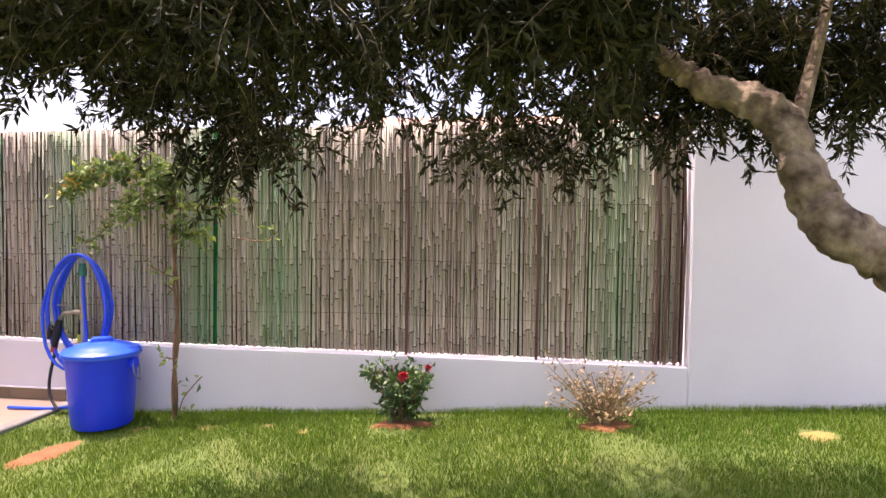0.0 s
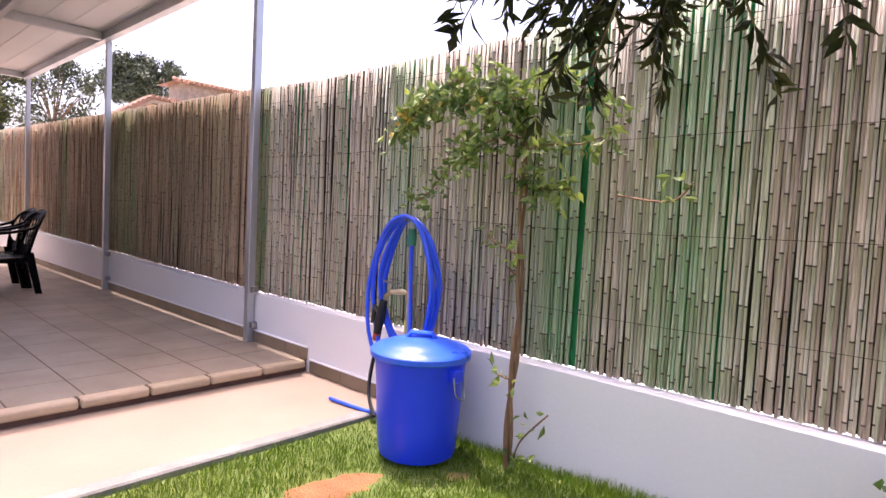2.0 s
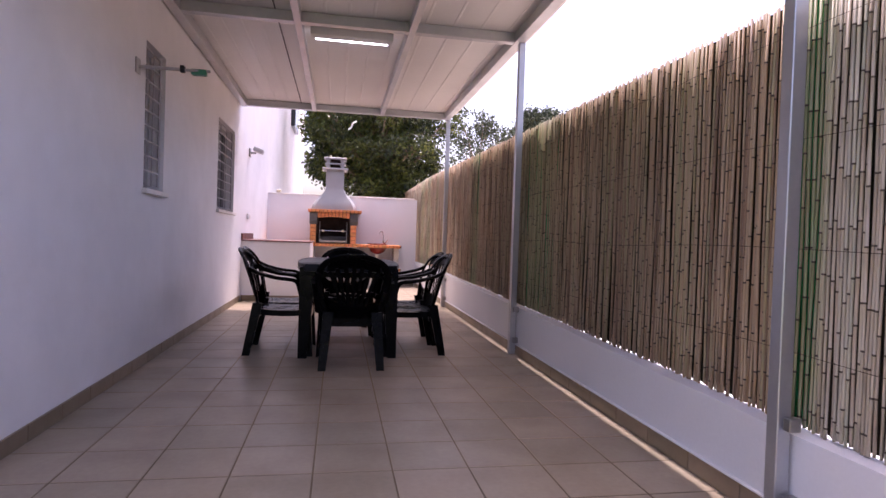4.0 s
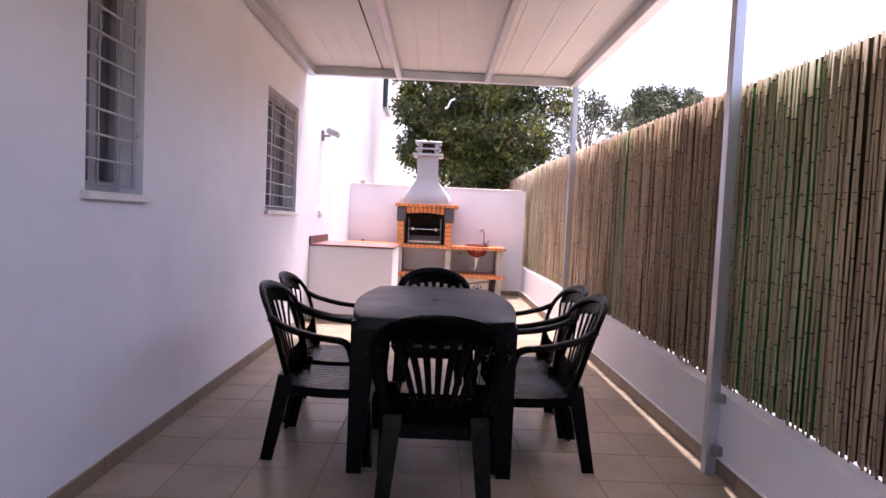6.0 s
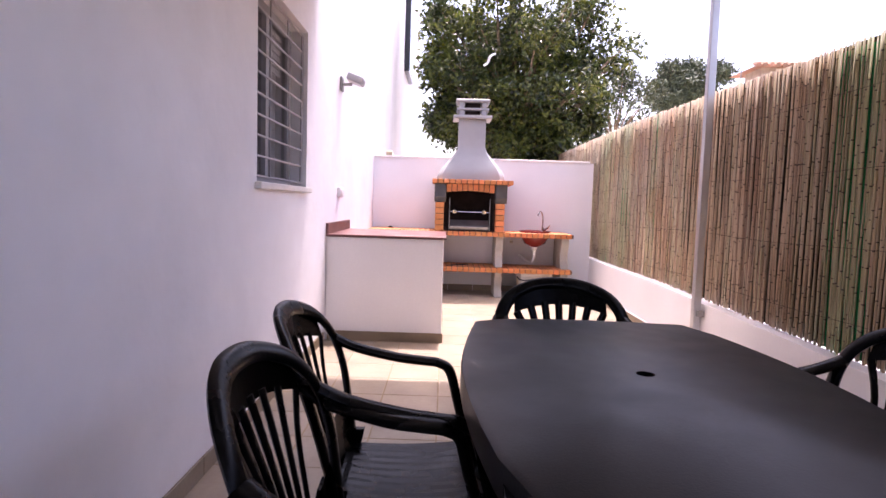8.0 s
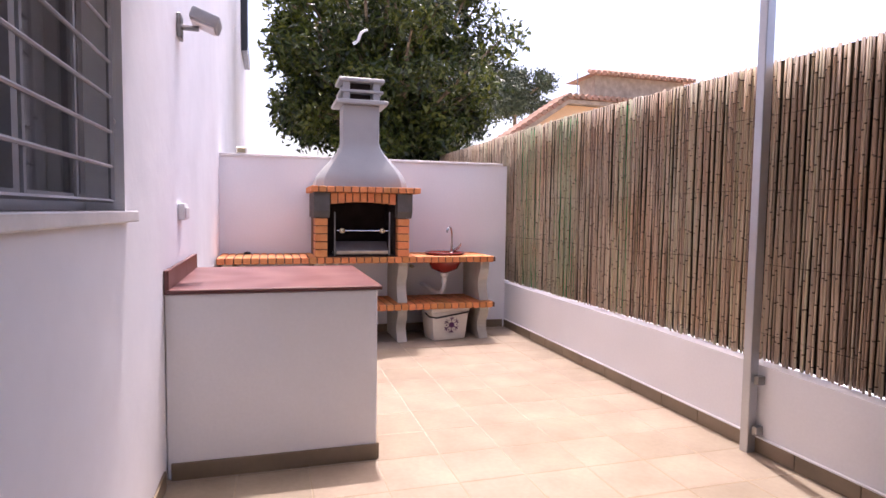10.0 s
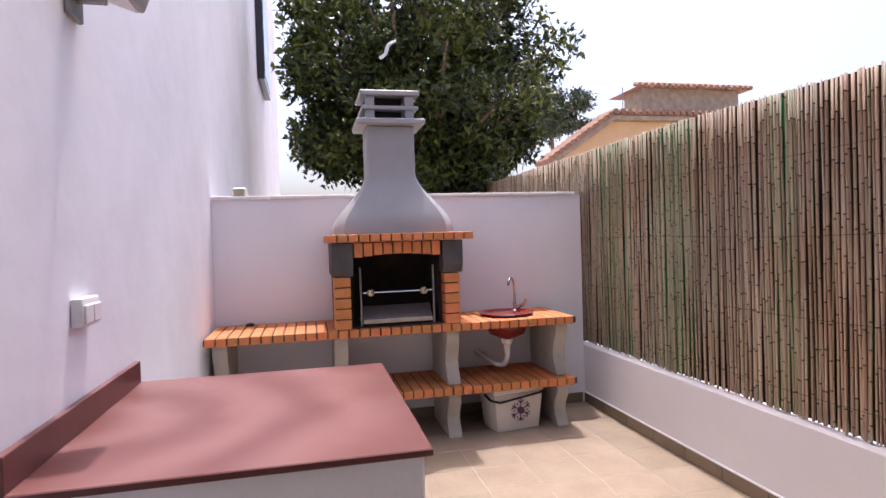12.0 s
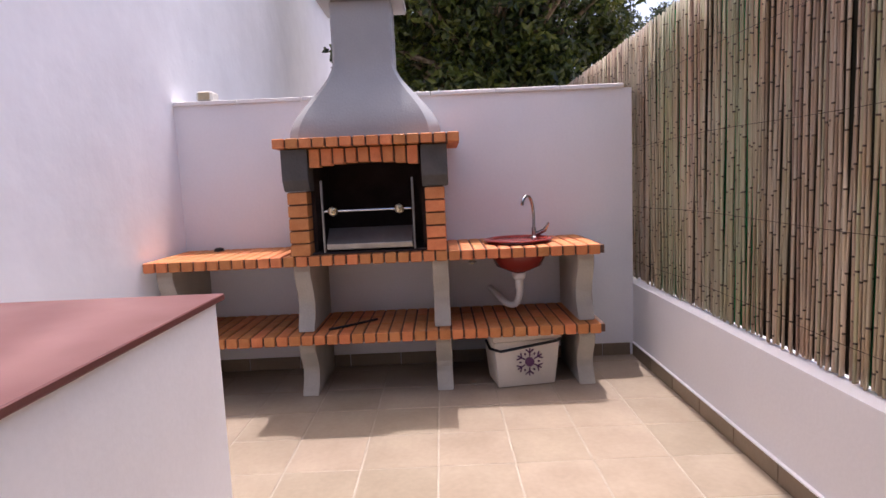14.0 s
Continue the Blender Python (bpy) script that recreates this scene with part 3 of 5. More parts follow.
# ---- canopy over the patio ----
can = thing("patio_canopy", (6.5, -1.4, 0), "white panel patio roof on aluminium posts", "canopy")
XE, XS = 3.33, 9.77
for x in POSTS:
    po = part("post", box((x - 0.026, -0.066, 0.0), (x + 0.026, -0.014, ROOF_Z), 0.003), ALU, can, "square aluminium post")
    for zz in (0.10, 0.36):
        part("bracket", box((x + 0.031, -0.050, zz), (x + 0.062, -0.004, zz + 0.045), 0.003), STEEL, po, "small steel wall bracket")
for y0 in (-2.83, -1.91, -1.0, -0.105):
    part("beam", box((XE, y0, ROOF_Z), (XS, y0 + (0.08 if y0 < -2 or y0 > -0.2 else 0.055), ROOF_Z + 0.09), 0.003), ALU, can, "long aluminium beam")
for x in (XS - 0.08, 6.63, XE):
    for a, b in ((-2.75, -1.91), (-1.855, -1.0), (-0.945, -0.105)):
        part("cross_beam", box((x, a, ROOF_Z + 0.004), (x + 0.07, b, ROOF_Z + 0.086), 0.003), ALU, can, "short aluminium cross beam")
y = -2.843
for w in (0.788, 0.96, 1.165):
    zb, prof = ROOF_Z + 0.092, []
    for i in range(1, 5):
        u = y + w * i / 5
        prof += [(u - 0.012, zb), (u - 0.008, zb - 0.0035), (u + 0.008, zb - 0.0035), (u + 0.012, zb)]
    pb = prism([(y, zb)] + prof + [(y + w - 0.001, zb), (y + w - 0.001, zb + 0.04), (y, zb + 0.04)], XE, XS + 0.01, "x")
    part("roof_panel", pb, PANEL, can, "white ribbed roof panel")
    y += w
part("panel_joint", box((XE + 0.01, -2.062, ROOF_Z + 0.0875), (XS, -2.051, ROOF_Z + 0.0915)), BLACK, can, "dark open joint between two panels")
li = thing("strip_light", (6.28, -1.45, ROOF_Z + 0.03), "white strip light fitting under the canopy, lit", "ceiling light")
part("housing", box((6.29, -1.80, ROOF_Z + 0.02), (6.39, -1.10, ROOF_Z + 0.089), 0.006), PANEL, li, "white metal housing")
part("lamp_tube", tube([(6.265, -1.76, ROOF_Z + 0.035), (6.265, -1.14, ROOF_Z + 0.035)], 0.018, 10), TUBE, li, "glowing white tube", True)

# ---- counter against the house wall ----
CX0, CX1, CY1, CZ = 1.94, 3.0, -1.885, 0.855
ct = thing("masonry_counter", (2.4, -2.3, 0), "white rendered counter with a red-brown top", "counter")
part("body", box((CX0 + 0.02, HOUSE_Y + 0.003, 0.0), (CX1 - 0.02, CY1 - 0.02, CZ - 0.02), 0.006), WHITE, ct, "white rendered counter body")
part("worktop", box((CX0, HOUSE_Y + 0.003, CZ - 0.02), (CX1, CY1, CZ), 0.003), REDTOP, ct, "red-brown stone worktop")
part("upstand", box((CX0 + 0.02, HOUSE_Y + 0.003, CZ), (CX1, HOUSE_Y + 0.023, CZ + 0.085), 0.002), REDTOP, ct, "red-brown stone upstand")
part("base_tile", box((CX1 - 0.02, HOUSE_Y + 0.02, 0.0), (CX1 - 0.008, CY1 - 0.02, 0.078), 0.002), SKIRT, ct)
part("base_tile", box((CX0 + 0.02, CY1 - 0.02, 0.0), (CX1 - 0.02, CY1 - 0.008, 0.078), 0.002), SKIRT, ct)

# ---- barbecue and its brick bench ----
BX, BZ = 0.60, 0.80          # front edge and height of the bench
PITCH = 0.0685
bench = thing("brick_bench", (0.3, -1.55, 0), "long bench of orange bricks on cast concrete legs", "bench")
Y0, Y1 = -2.83, -0.345
rows = int((Y1 - Y0) / PITCH)


def brick_row(name, zt, owner, x0, x1, y0, n, pitch, h=0.055, skip=()):
    b1 = box((0, -pitch / 2 + 0.005, -h), (x1 - x0, pitch / 2 - 0.005, 0), 0.004)
    pieces(name, [b1], BRICK, owner, [(0, (x0, y0 + pitch * (i + 0.5), zt)) for i in range(n) if i not in skip])


for nm, zt, xf in (("top_slab", BZ, BX), ("shelf_slab", 0.365, BX)):
    sl = part(nm, box((0.005, Y0, zt - 0.05), (xf - 0.012, Y1, zt - 0.006)), MORTAR, bench, "dark mortar bed of the brick slab")
    brick_row("brick", zt, sl, xf - 0.215, xf, Y0, rows, PITCH)
    b2 = box((0, -PITCH / 2 + 0.005, -0.05), (0.18, PITCH / 2 - 0.005, 0), 0.004)
    pieces("brick", [b2], BRICK, sl, [(0, (x, Y0 + PITCH * (i + 0.5), zt)) for i in range(rows) for x in (0.012, 0.199)])


def wavy_leg(y, z0, z1):
    prof = [(0.02, z0)] + [(0.50 + 0.035 * math.sin((z - z0) / (z1 - z0) * math.pi * 2 + 2.2), z) for z in [z0 + (z1 - z0) * i / 10 for i in range(11)]] + [(0.02, z1)]
    return prism(prof, y - 0.045, y + 0.045, "y", 0.004)


for yl in (-2.745, -1.99, -1.23, -0.43):
    part("upper_leg", wavy_leg(yl, 0.368, BZ - 0.052), CAST, bench, "wavy cast concrete leg")
    part("lower_leg", wavy_leg(yl, 0.0, 0.31), CAST, bench, "wavy cast concrete leg")

bq = thing("barbecue", (0.35, -1.6, BZ), "brick barbecue with a tall grey concrete hood", "barbecue")
PL, PR = -2.025, -1.19
for s, ya, yb2 in ((0, PL, PL + 0.105), (1, PR - 0.105, PR)):
    pb = part("pillar", box((0.03, ya + 0.004, BZ + 0.002), (BX - 0.015, yb2 - 0.004, 1.145)), MORTAR, bq, "brick side pillar")
    hgt = 0.069
    pieces("brick", [box((0, 0, 0.004), (0.21, 0.105, hgt - 0.004), 0.004)], BRICK, pb, [(0, (BX - 0.21, ya, BZ + hgt * i)) for i in range(5)])
    cor = [(0.03, 1.147), (BX - 0.005, 1.147), (BX + 0.03, 1.205), (BX + 0.03, 1.367), (0.03, 1.367)]
    part("corbel", prism(cor, ya - 0.012, yb2 + 0.02, "y", 0.004), DARKC, bq, "dark stone corbel")
part("firebox", box((0.02, PL + 0.10, BZ + 0.003), (0.06, PR - 0.10, 1.365)), SOOT, bq, "soot-black firebox back")
part("hearth", box((0.06, PL + 0.108, BZ + 0.003), (BX - 0.03, PR - 0.108, BZ + 0.012)), SOOT, bq, "soot-black hearth")
for ya in (PL + 0.1065, PR - 0.1265):
    part("firebox_side", box((0.06, ya, BZ + 0.013), (BX - 0.10, ya + 0.02, 1.365)), SOOT, bq, "soot-black firebox side")
part("firebox_top", box((0.06, PL + 0.13, 1.30), (BX - 0.10, PR - 0.13, 1.345)), SOOT, bq, "soot-black firebox top")
ya, yb2 = PL + 0.128, PR - 0.128
NA = 9
wa = (yb2 - ya) / NA
ar = [(ya, 1.367)] + [(ya + (yb2 - ya) * i / 12, 1.272 + 0.022 * math.sin(math.pi * i / 12)) for i in range(13)] + [(yb2, 1.367)]
al = part("arch", prism(ar, BX - 0.09, BX + 0.006, "x"), MORTAR, bq, "arched brick lintel")
for i in range(NA):
    zc = 1.265 + 0.022 * math.sin(math.pi * (i + 0.5) / NA)
    part("brick", box((BX - 0.06, ya + wa * i + 0.005, zc), (BX + 0.02, ya + wa * (i + 1) - 0.005, 1.365), 0.004), BRICK, al)
SL, SR, SZ = -2.07, -1.10, 1.42
sh = part("mantel", box((0.03, SL + 0.01, SZ - 0.048), (BX + 0.06, SR - 0.01, SZ - 0.006)), MORTAR, bq, "brick mantel shelf")
n = 14
pw = (SR - SL) / n
brick_row("brick", SZ, sh, BX - 0.12, BX + 0.075, SL, n, pw, 0.05)
for ya in (SL, SR - 0.11):
    pieces("brick", [box((0, 0, -0.05), (0.066, 0.11, 0), 0.004)], BRICK, sh, [(0, (0.05 + 0.072 * i, ya, SZ)) for i in range(6)])
# hood: a bell from the mantel up to a square flue
hood = bmesh.new()
rings = []
for i in range(15):
    u = i / 14
    z = SZ + 0.002 + 0.52 * u
    k = max(0.0, math.cos(min(u / 0.8, 1.0) * math.pi / 2)) ** 1.8
    hy, hx = 0.165 + 0.245 * k, 0.135 + 0.125 * k
    cx = 0.30
    ring = []
    for sx, sy in ((1, 1), (-1, 1), (-1, -1), (1, -1)):
        c = 0.05 * k + 0.012
        pts2 = [(sx * hx, sy * (hy - c)), (sx * (hx - c), sy * hy)]
        ring += [hood.verts.new((cx + a, -1.605 + b, z)) for a, b in (pts2 if sx * sy > 0 else pts2[::-1])]
    rings.append(ring)
for A, B in zip(rings, rings[1:]):
    for j in range(8):
        hood.faces.new((A[j], A[(j + 1) % 8], B[(j + 1) % 8], B[j]))
hood.faces.new(rings[0])
hood.faces.new(rings[-1])
part("hood", hood, HOODM, bq, "smooth grey concrete hood", True)
fy, fx = 0.165, 0.132
part("flue", box((0.30 - fx, -1.605 - fy, 1.925), (0.30 + fx, -1.605 + fy, 2.16), 0.008), HOODM, bq, "grey concrete flue")
cap = part("flue_cap", box((0.30 - 0.20, -1.605 - 0.235, 2.16), (0.30 + 0.20, -1.605 + 0.235, 2.20), 0.008), HOODM, bq, "slatted concrete chimney cap")
part("cap_slab", box((0.30 - 0.165, -1.605 - 0.195, 2.265), (0.30 + 0.165, -1.605 + 0.195, 2.29), 0.006), HOODM, cap)
part("cap_slab", box((0.30 - 0.175, -1.605 - 0.205, 2.36), (0.30 + 0.175, -1.605 + 0.205, 2.395), 0.008), HOODM, cap)
for sx in (-1, 1):
    for sy in (-1, 1):
        for za, zb in ((2.20, 2.265), (2.29, 2.36)):
            px, py = 0.30 + sx * 0.115, -1.605 + sy * 0.135
            part("cap_post", box((px - 0.03, py - 0.03, za), (px + 0.03, py + 0.03, zb), 0.004), HOODM, cap)
part("cap_core", box((0.30 - 0.07, -1.605 - 0.09, 2.20), (0.30 + 0.07, -1.605 + 0.09, 2.36)), SOOT, cap, "sooty flue opening")
# grill inside
gr = thing("grill_insert", (0.45, -1.6, BZ + 0.012), "steel charcoal tray and grill rods in the barbecue", "grill")
tr = bmesh.new()
gy0, gy1 = PL + 0.185, PR - 0.185
for pts2 in ([(0.44, 0.825), (0.555, 0.825), (0.56, 0.855), (0.46, 0.935), (0.445, 0.935), (0.535, 0.85), (0.44, 0.84)],):
    tr = prism(pts2, gy0, gy1, "y", 0.002)
part("tray", tr, STEEL, gr, "bright folded steel ash tray")
part("tray_base", box((0.20, gy0, BZ + 0.012), (0.46, gy1, BZ + 0.03), 0.002), STEEL, gr)
for yy in (gy0 - 0.012, gy1 + 0.012):
    part("upright", box((0.535, yy - 0.006, BZ + 0.012), (0.555, yy + 0.006, 1.20), 0.002), STEEL, gr, "steel guide upright")
part("rod", tube([(0.575, gy0, 1.035), (0.575, gy1, 1.035)], 0.006, 8), CHROME, gr, "steel grill rod")
for yy in (gy0 + 0.05, gy1 - 0.06):
    part("knob", lathe([(0.0, -0.027), (0.021, -0.018), (0.027, 0), (0.021, 0.018), (0.0, 0.027)], (0.585, yy, 1.035), 12), BRASS, gr, "round brass knob", True)

# ---- sink, tap and cooler ----
sk = thing("sink", (0.32, -0.78, BZ), "round dark red enamel sink set in the brick bench", "sink")
part("bowl", lathe([(0.19, 0.012), (0.20, 0.02), (0.192, 0.024), (0.165, 0.012), (0.155, -0.04), (0.12, -0.12), (0.03, -0.165), (0.03, -0.18), (0.13, -0.135), (0.172, -0.05), (0.178, 0.002), (0.19, 0.012)], (0.33, -0.775, BZ), 32), SINKR, sk, "dark red enamel bowl", True)
part("drain", lathe([(0.028, -0.175), (0.04, -0.18), (0.04, -0.205), (0.024, -0.22), (0.024, -0.27)], (0.33, -0.775, BZ), 16), PVCW, sk, "white plastic drain", True)
part("waste_pipe", tube(smoothed([(0.33, -0.775, BZ - 0.255), (0.33, -0.775, BZ - 0.31), (0.31, -0.80, BZ - 0.37), (0.25, -0.85, BZ - 0.37), (0.12, -0.90, BZ - 0.33), (0.01, -0.92, BZ - 0.32)]), 0.019, 10), PVCW, sk, "white plastic waste pipe", True)
tp = thing("tap", (0.20, -0.66, BZ), "chrome swan-neck tap behind the sink", "tap")
part("tap_body", lathe([(0.024, 0.0), (0.024, 0.012), (0.014, 0.02), (0.014, 0.07), (0.0, 0.075)], (0.20, -0.66, BZ + 0.001), 16), CHROME, tp, "", True)
part("spout", tube(smoothed([(0.20, -0.66, BZ + 0.06), (0.205, -0.662, BZ + 0.17), (0.225, -0.68, BZ + 0.245), (0.26, -0.71, BZ + 0.262), (0.285, -0.735, BZ + 0.235), (0.287, -0.738, BZ + 0.21)]), 0.009, 10), CHROME, tp, "curved chrome spout", True)
part("lever", tube([(0.20, -0.645, BZ + 0.03), (0.225, -0.60, BZ + 0.055), (0.235, -0.575, BZ + 0.10)], [0.016, 0.013, 0.006], 10), CHROME, tp, "chrome lever", True)
va = thing("water_valve", (0.02, -1.03, 0.66), "small brass water valve on the wall under the bench", "valve")
part("valve_body", tube([(0.0, -1.03, 0.66), (0.05, -1.03, 0.66)], 0.018, 12), BRASS, va, "", True)
part("valve_disc", lathe([(0.026, -0.004), (0.026, 0.004)], (0.06, -1.03, 0.66), 14), STEEL, va)
co = thing("cool_box", (0.42, -0.79, 0.0), "cream plastic cool box with a dark handle and printed flake", "cool box")
co_m = Matrix.Translation((0.40, -0.785, 0.0)) @ Matrix.Rotation(radians(9), 4, "Z") @ Matrix.Scale(1.07, 4)
cbx = bmesh.new()
low = [cbx.verts.new(co_m @ Vector((sx * 0.105, sy * 0.155, 0.0))) for sx, sy in ((1, 1), (-1, 1), (-1, -1), (1, -1))]
hi = [cbx.verts.new(co_m @ Vector((sx * 0.125, sy * 0.18, 0.25))) for sx, sy in ((1, 1), (-1, 1), (-1, -1), (1, -1))]
cbx.faces.new(low), cbx.faces.new(hi)
for j in range(4):
    cbx.faces.new((low[j], low[(j + 1) % 4], hi[(j + 1) % 4], hi[j]))
bmesh.ops.bevel(cbx, geom=cbx.edges[:], offset=0.012, segments=2, affect="EDGES", profile=0.5)
body = part("box_body", cbx, COOLER, co, "", True)
lb = box((-0.13, -0.187, 0.25), (0.13, 0.187, 0.285), 0.012, seg=2)
bmesh.ops.transform(lb, matrix=co_m, verts=lb.verts)
part("box_lid", lb, COOLER, co, "cream lid", True)
hb2 = tube([co_m @ Vector(p) for p in ((0.0, -0.192, 0.235), (0.09, -0.194, 0.215), (0.148, -0.15, 0.21), (0.15, 0.15, 0.245), (0.10, 0.192, 0.24), (0.0, 0.192, 0.24))], 0.008, 8)
part("handle", hb2, BLACK, co, "dark plastic carrying handle", True)
fl = bmesh.new()
for k in range(6):
    a = k * math.pi / 3 + math.pi / 2
    tip = lambda r, da=0.0: co_m @ Vector((0.1225 + (0.125 + r * math.sin(a + da) - 0.13) * 0.085, 0.01 + r * math.cos(a + da), 0.135 + r * math.sin(a + da)))
    tube([tip(0.03), tip(0.075)], 0.004, 4, bm=fl)
    tube([tip(0.05), tip(0.072, 0.3)], 0.004, 4, bm=fl)
    tube([tip(0.05), tip(0.072, -0.3)], 0.004, 4, bm=fl)
    tube([tip(0.045, 0.52), tip(0.055, 0.52)], 0.005, 4, bm=fl)
ctr = co_m @ Vector((0.1225, 0.01, 0.135))
tube([ctr + Vector((-0.004, 0, 0)), ctr + Vector((0.004, 0, 0))], 0.026, 18, bm=fl)
part("printed_flake", fl, PURPLE, body, "dark purple printed snowflake")
whole("drain_plug", lathe([(0.0, 0.0), (0.03, 0.0), (0.028, 0.016), (0.01, 0.022), (0.0, 0.022)], (0.10, -2.60, BZ), 14), BLACK, (0.10, -2.60, BZ), "small round black plug on the brick bench", "plug", smooth=True)
whole("grill_tongs", tube([(0.50, -1.87, 0.372), (0.44, -1.78, 0.374), (0.30, -1.62, 0.374)], 0.007, 6), BLACK, (0.4, -1.75, 0.366), "dark metal tongs lying on the brick shelf", "tongs")

# ---- fittings on the house wall ----
sw = thing("wall_switch", (2.48, HOUSE_Y, 1.145), "white weatherproof double switch on the house wall", "switch")
part("switch_box", box((2.41, HOUSE_Y + 0.001, 1.15), (2.55, HOUSE_Y + 0.034, 1.235), 0.006, seg=2), PVCW, sw, "pale plastic box", True)
for i in (0, 1):
    part("rocker", box((2.418 + 0.064 * i, HOUSE_Y + 0.034, 1.16), (2.478 + 0.064 * i, HOUSE_Y + 0.041, 1.215), 0.003), PANEL, sw, "white rocker")
fl2 = thing("wall_floodlight", (2.45, HOUSE_Y, 2.10), "grey floodlight on a bracket on the house wall", "floodlight")
part("wall_plate", box((2.40, HOUSE_Y + 0.001, 2.07), (2.50, HOUSE_Y + 0.02, 2.19), 0.004), STEEL, fl2)
part("arm", tube([(2.45, HOUSE_Y + 0.015, 2.13), (2.45, HOUSE_Y + 0.10, 2.13)], 0.014, 8), STEEL, fl2)
hd = box((-0.085, -0.03, -0.035), (0.085, 0.11, 0.025), 0.012, seg=2)
bmesh.ops.transform(hd, matrix=Matrix.Translation((2.47, HOUSE_Y + 0.10, 2.185)) @ Matrix.Rotation(radians(-20), 4, "X"), verts=hd.verts)
part("lamp_head", hd, PVC, fl2, "grey lamp head", True)
gl = box((-0.068, -0.02, -0.041), (0.068, 0.095, -0.036))
bmesh.ops.transform(gl, matrix=Matrix.Translation((2.47, HOUSE_Y + 0.10, 2.185)) @ Matrix.Rotation(radians(-20), 4, "X"), verts=gl.verts)
part("lamp_glass", gl, PANEL, fl2)
cl = thing("wall_dryer_arm", (7.33, HOUSE_Y, 2.0), "thin white swing-out dryer arm with a green end on the wall", "dryer arm")
part("wall_plate", box((7.29, HOUSE_Y + 0.001, 1.97), (7.37, HOUSE_Y + 0.012, 2.07), 0.003), BARS, cl)
part("arm", tube([(7.33, HOUSE_Y + 0.01, 2.015), (7.28, HOUSE_Y + 0.13, 2.03), (7.22, HOUSE_Y + 0.27, 2.045)], 0.012, 8), BARS, cl, "white metal arm", True)
part("clip", box((7.205, HOUSE_Y + 0.24, 2.025), (7.245, HOUSE_Y + 0.27, 2.07), 0.004), BLACK, cl, "dark clip")
part("arm_tip", tube([(7.22, HOUSE_Y + 0.27, 2.045), (7.165, HOUSE_Y + 0.42, 2.06)], 0.010, 8), BARS, cl, "", True)
part("end_sleeve", box((7.15, HOUSE_Y + 0.30, 2.025), (7.20, HOUSE_Y + 0.40, 2.065), 0.006), GREENP, cl, "green plastic sleeve")
wl = thing("wall_top_lamp", (-0.06, -2.62, WALL_H + 0.025), "small cream lamp on the boundary wall", "lamp")
part("lamp_body", box((-0.12, -2.70, WALL_H + 0.025), (0.0, -2.60, WALL_H + 0.09), 0.012), COOLER, wl)
part("lamp_lens", box((0.0, -2.685, WALL_H + 0.035), (0.006, -2.615, WALL_H + 0.08), 0.002), BRASS, wl)

# ---- garden table and chairs ----
TX, TY, TZ = 6.275, -1.42, 0.735


def table():
    t = thing("garden_table", (TX, TY, 0), "black plastic garden table with an umbrella hole", "table")
    out = []
    hx, hy = 0.66, 0.43

    def side(n, f):
        return [f(i / n) for i in range(n)]

    out += side(10, lambda u: (hx - 0.07 + 0.07 * math.sin(math.pi * u) * 0.0 - (2 * hx - 0.14) * u, hy - 0.06 + 0.06 * math.sin(math.pi * u)))
    out += side(8, lambda u: (-hx + 0.03 - 0.03 * math.sin(math.pi * u), hy - 0.09 - (2 * hy - 0.18) * u))
    out += side(10, lambda u: (-hx + 0.07 + (2 * hx - 0.14) * u, -hy + 0.06 - 0.06 * math.sin(math.pi * u)))
    out += side(8, lambda u: (hx - 0.03 + 0.03 * math.sin(math.pi * u), -hy + 0.09 + (2 * hy - 0.18) * u))
    bm = bmesh.new()
    m = len(out)
    rim = []
    for k, z in ((0.965, TZ), (0.992, TZ - 0.006), (1.0, TZ - 0.02), (1.0, TZ - 0.06), (0.985, TZ - 0.062), (0.975, TZ - 0.02)):
        rim.append([bm.verts.new((TX + x * k, TY + y * k, z)) for x, y in out])
    hole = [[bm.verts.new((TX + 0.022 * math.cos(2 * math.pi * (i + 3) / m), TY + 0.022 * math.sin(2 * math.pi * (i + 3) / m), z)) for i in range(m)] for z in (TZ, TZ - 0.03)]
    for A, B in [(hole[0], rim[0])] + list(zip(rim, rim[1:])) + [(hole[1], hole[0]), (rim[-1], hole[1])]:
        for j in range(m):
            bm.faces.new((A[j], A[(j + 1) % m], B[(j + 1) % m], B[j]))
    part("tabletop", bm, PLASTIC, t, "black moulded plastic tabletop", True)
    for sx in (-1, 1):
        for sy in (-1, 1):
            bx, by = TX + sx * 0.53, TY + sy * 0.31
            lg = bmesh.new()
            A = [lg.verts.new((bx + sx * a, by + sy * b, TZ - 0.03)) for a, b in ((0.07, 0.07), (-0.055, 0.07), (-0.055, 0.045), (0.045, 0.045), (0.045, -0.055), (0.07, -0.055))]
            B = [lg.verts.new((bx + sx * (a * 0.55 + 0.035), by + sy * (b * 0.55 + 0.03), 0.0)) for a, b in ((0.07, 0.07), (-0.055, 0.07), (-0.055, 0.045), (0.045, 0.045), (0.045, -0.055), (0.07, -0.055))]
            lg.faces.new(A), lg.faces.new(B[::-1])
            for j in range(6):
                lg.faces.new((A[j], A[(j + 1) % 6], B[(j + 1) % 6], B[j]))
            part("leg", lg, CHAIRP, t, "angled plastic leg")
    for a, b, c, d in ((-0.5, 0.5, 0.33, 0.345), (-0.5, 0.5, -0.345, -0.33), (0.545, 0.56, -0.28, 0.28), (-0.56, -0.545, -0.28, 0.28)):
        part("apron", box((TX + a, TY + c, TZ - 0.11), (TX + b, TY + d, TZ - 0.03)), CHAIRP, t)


table()


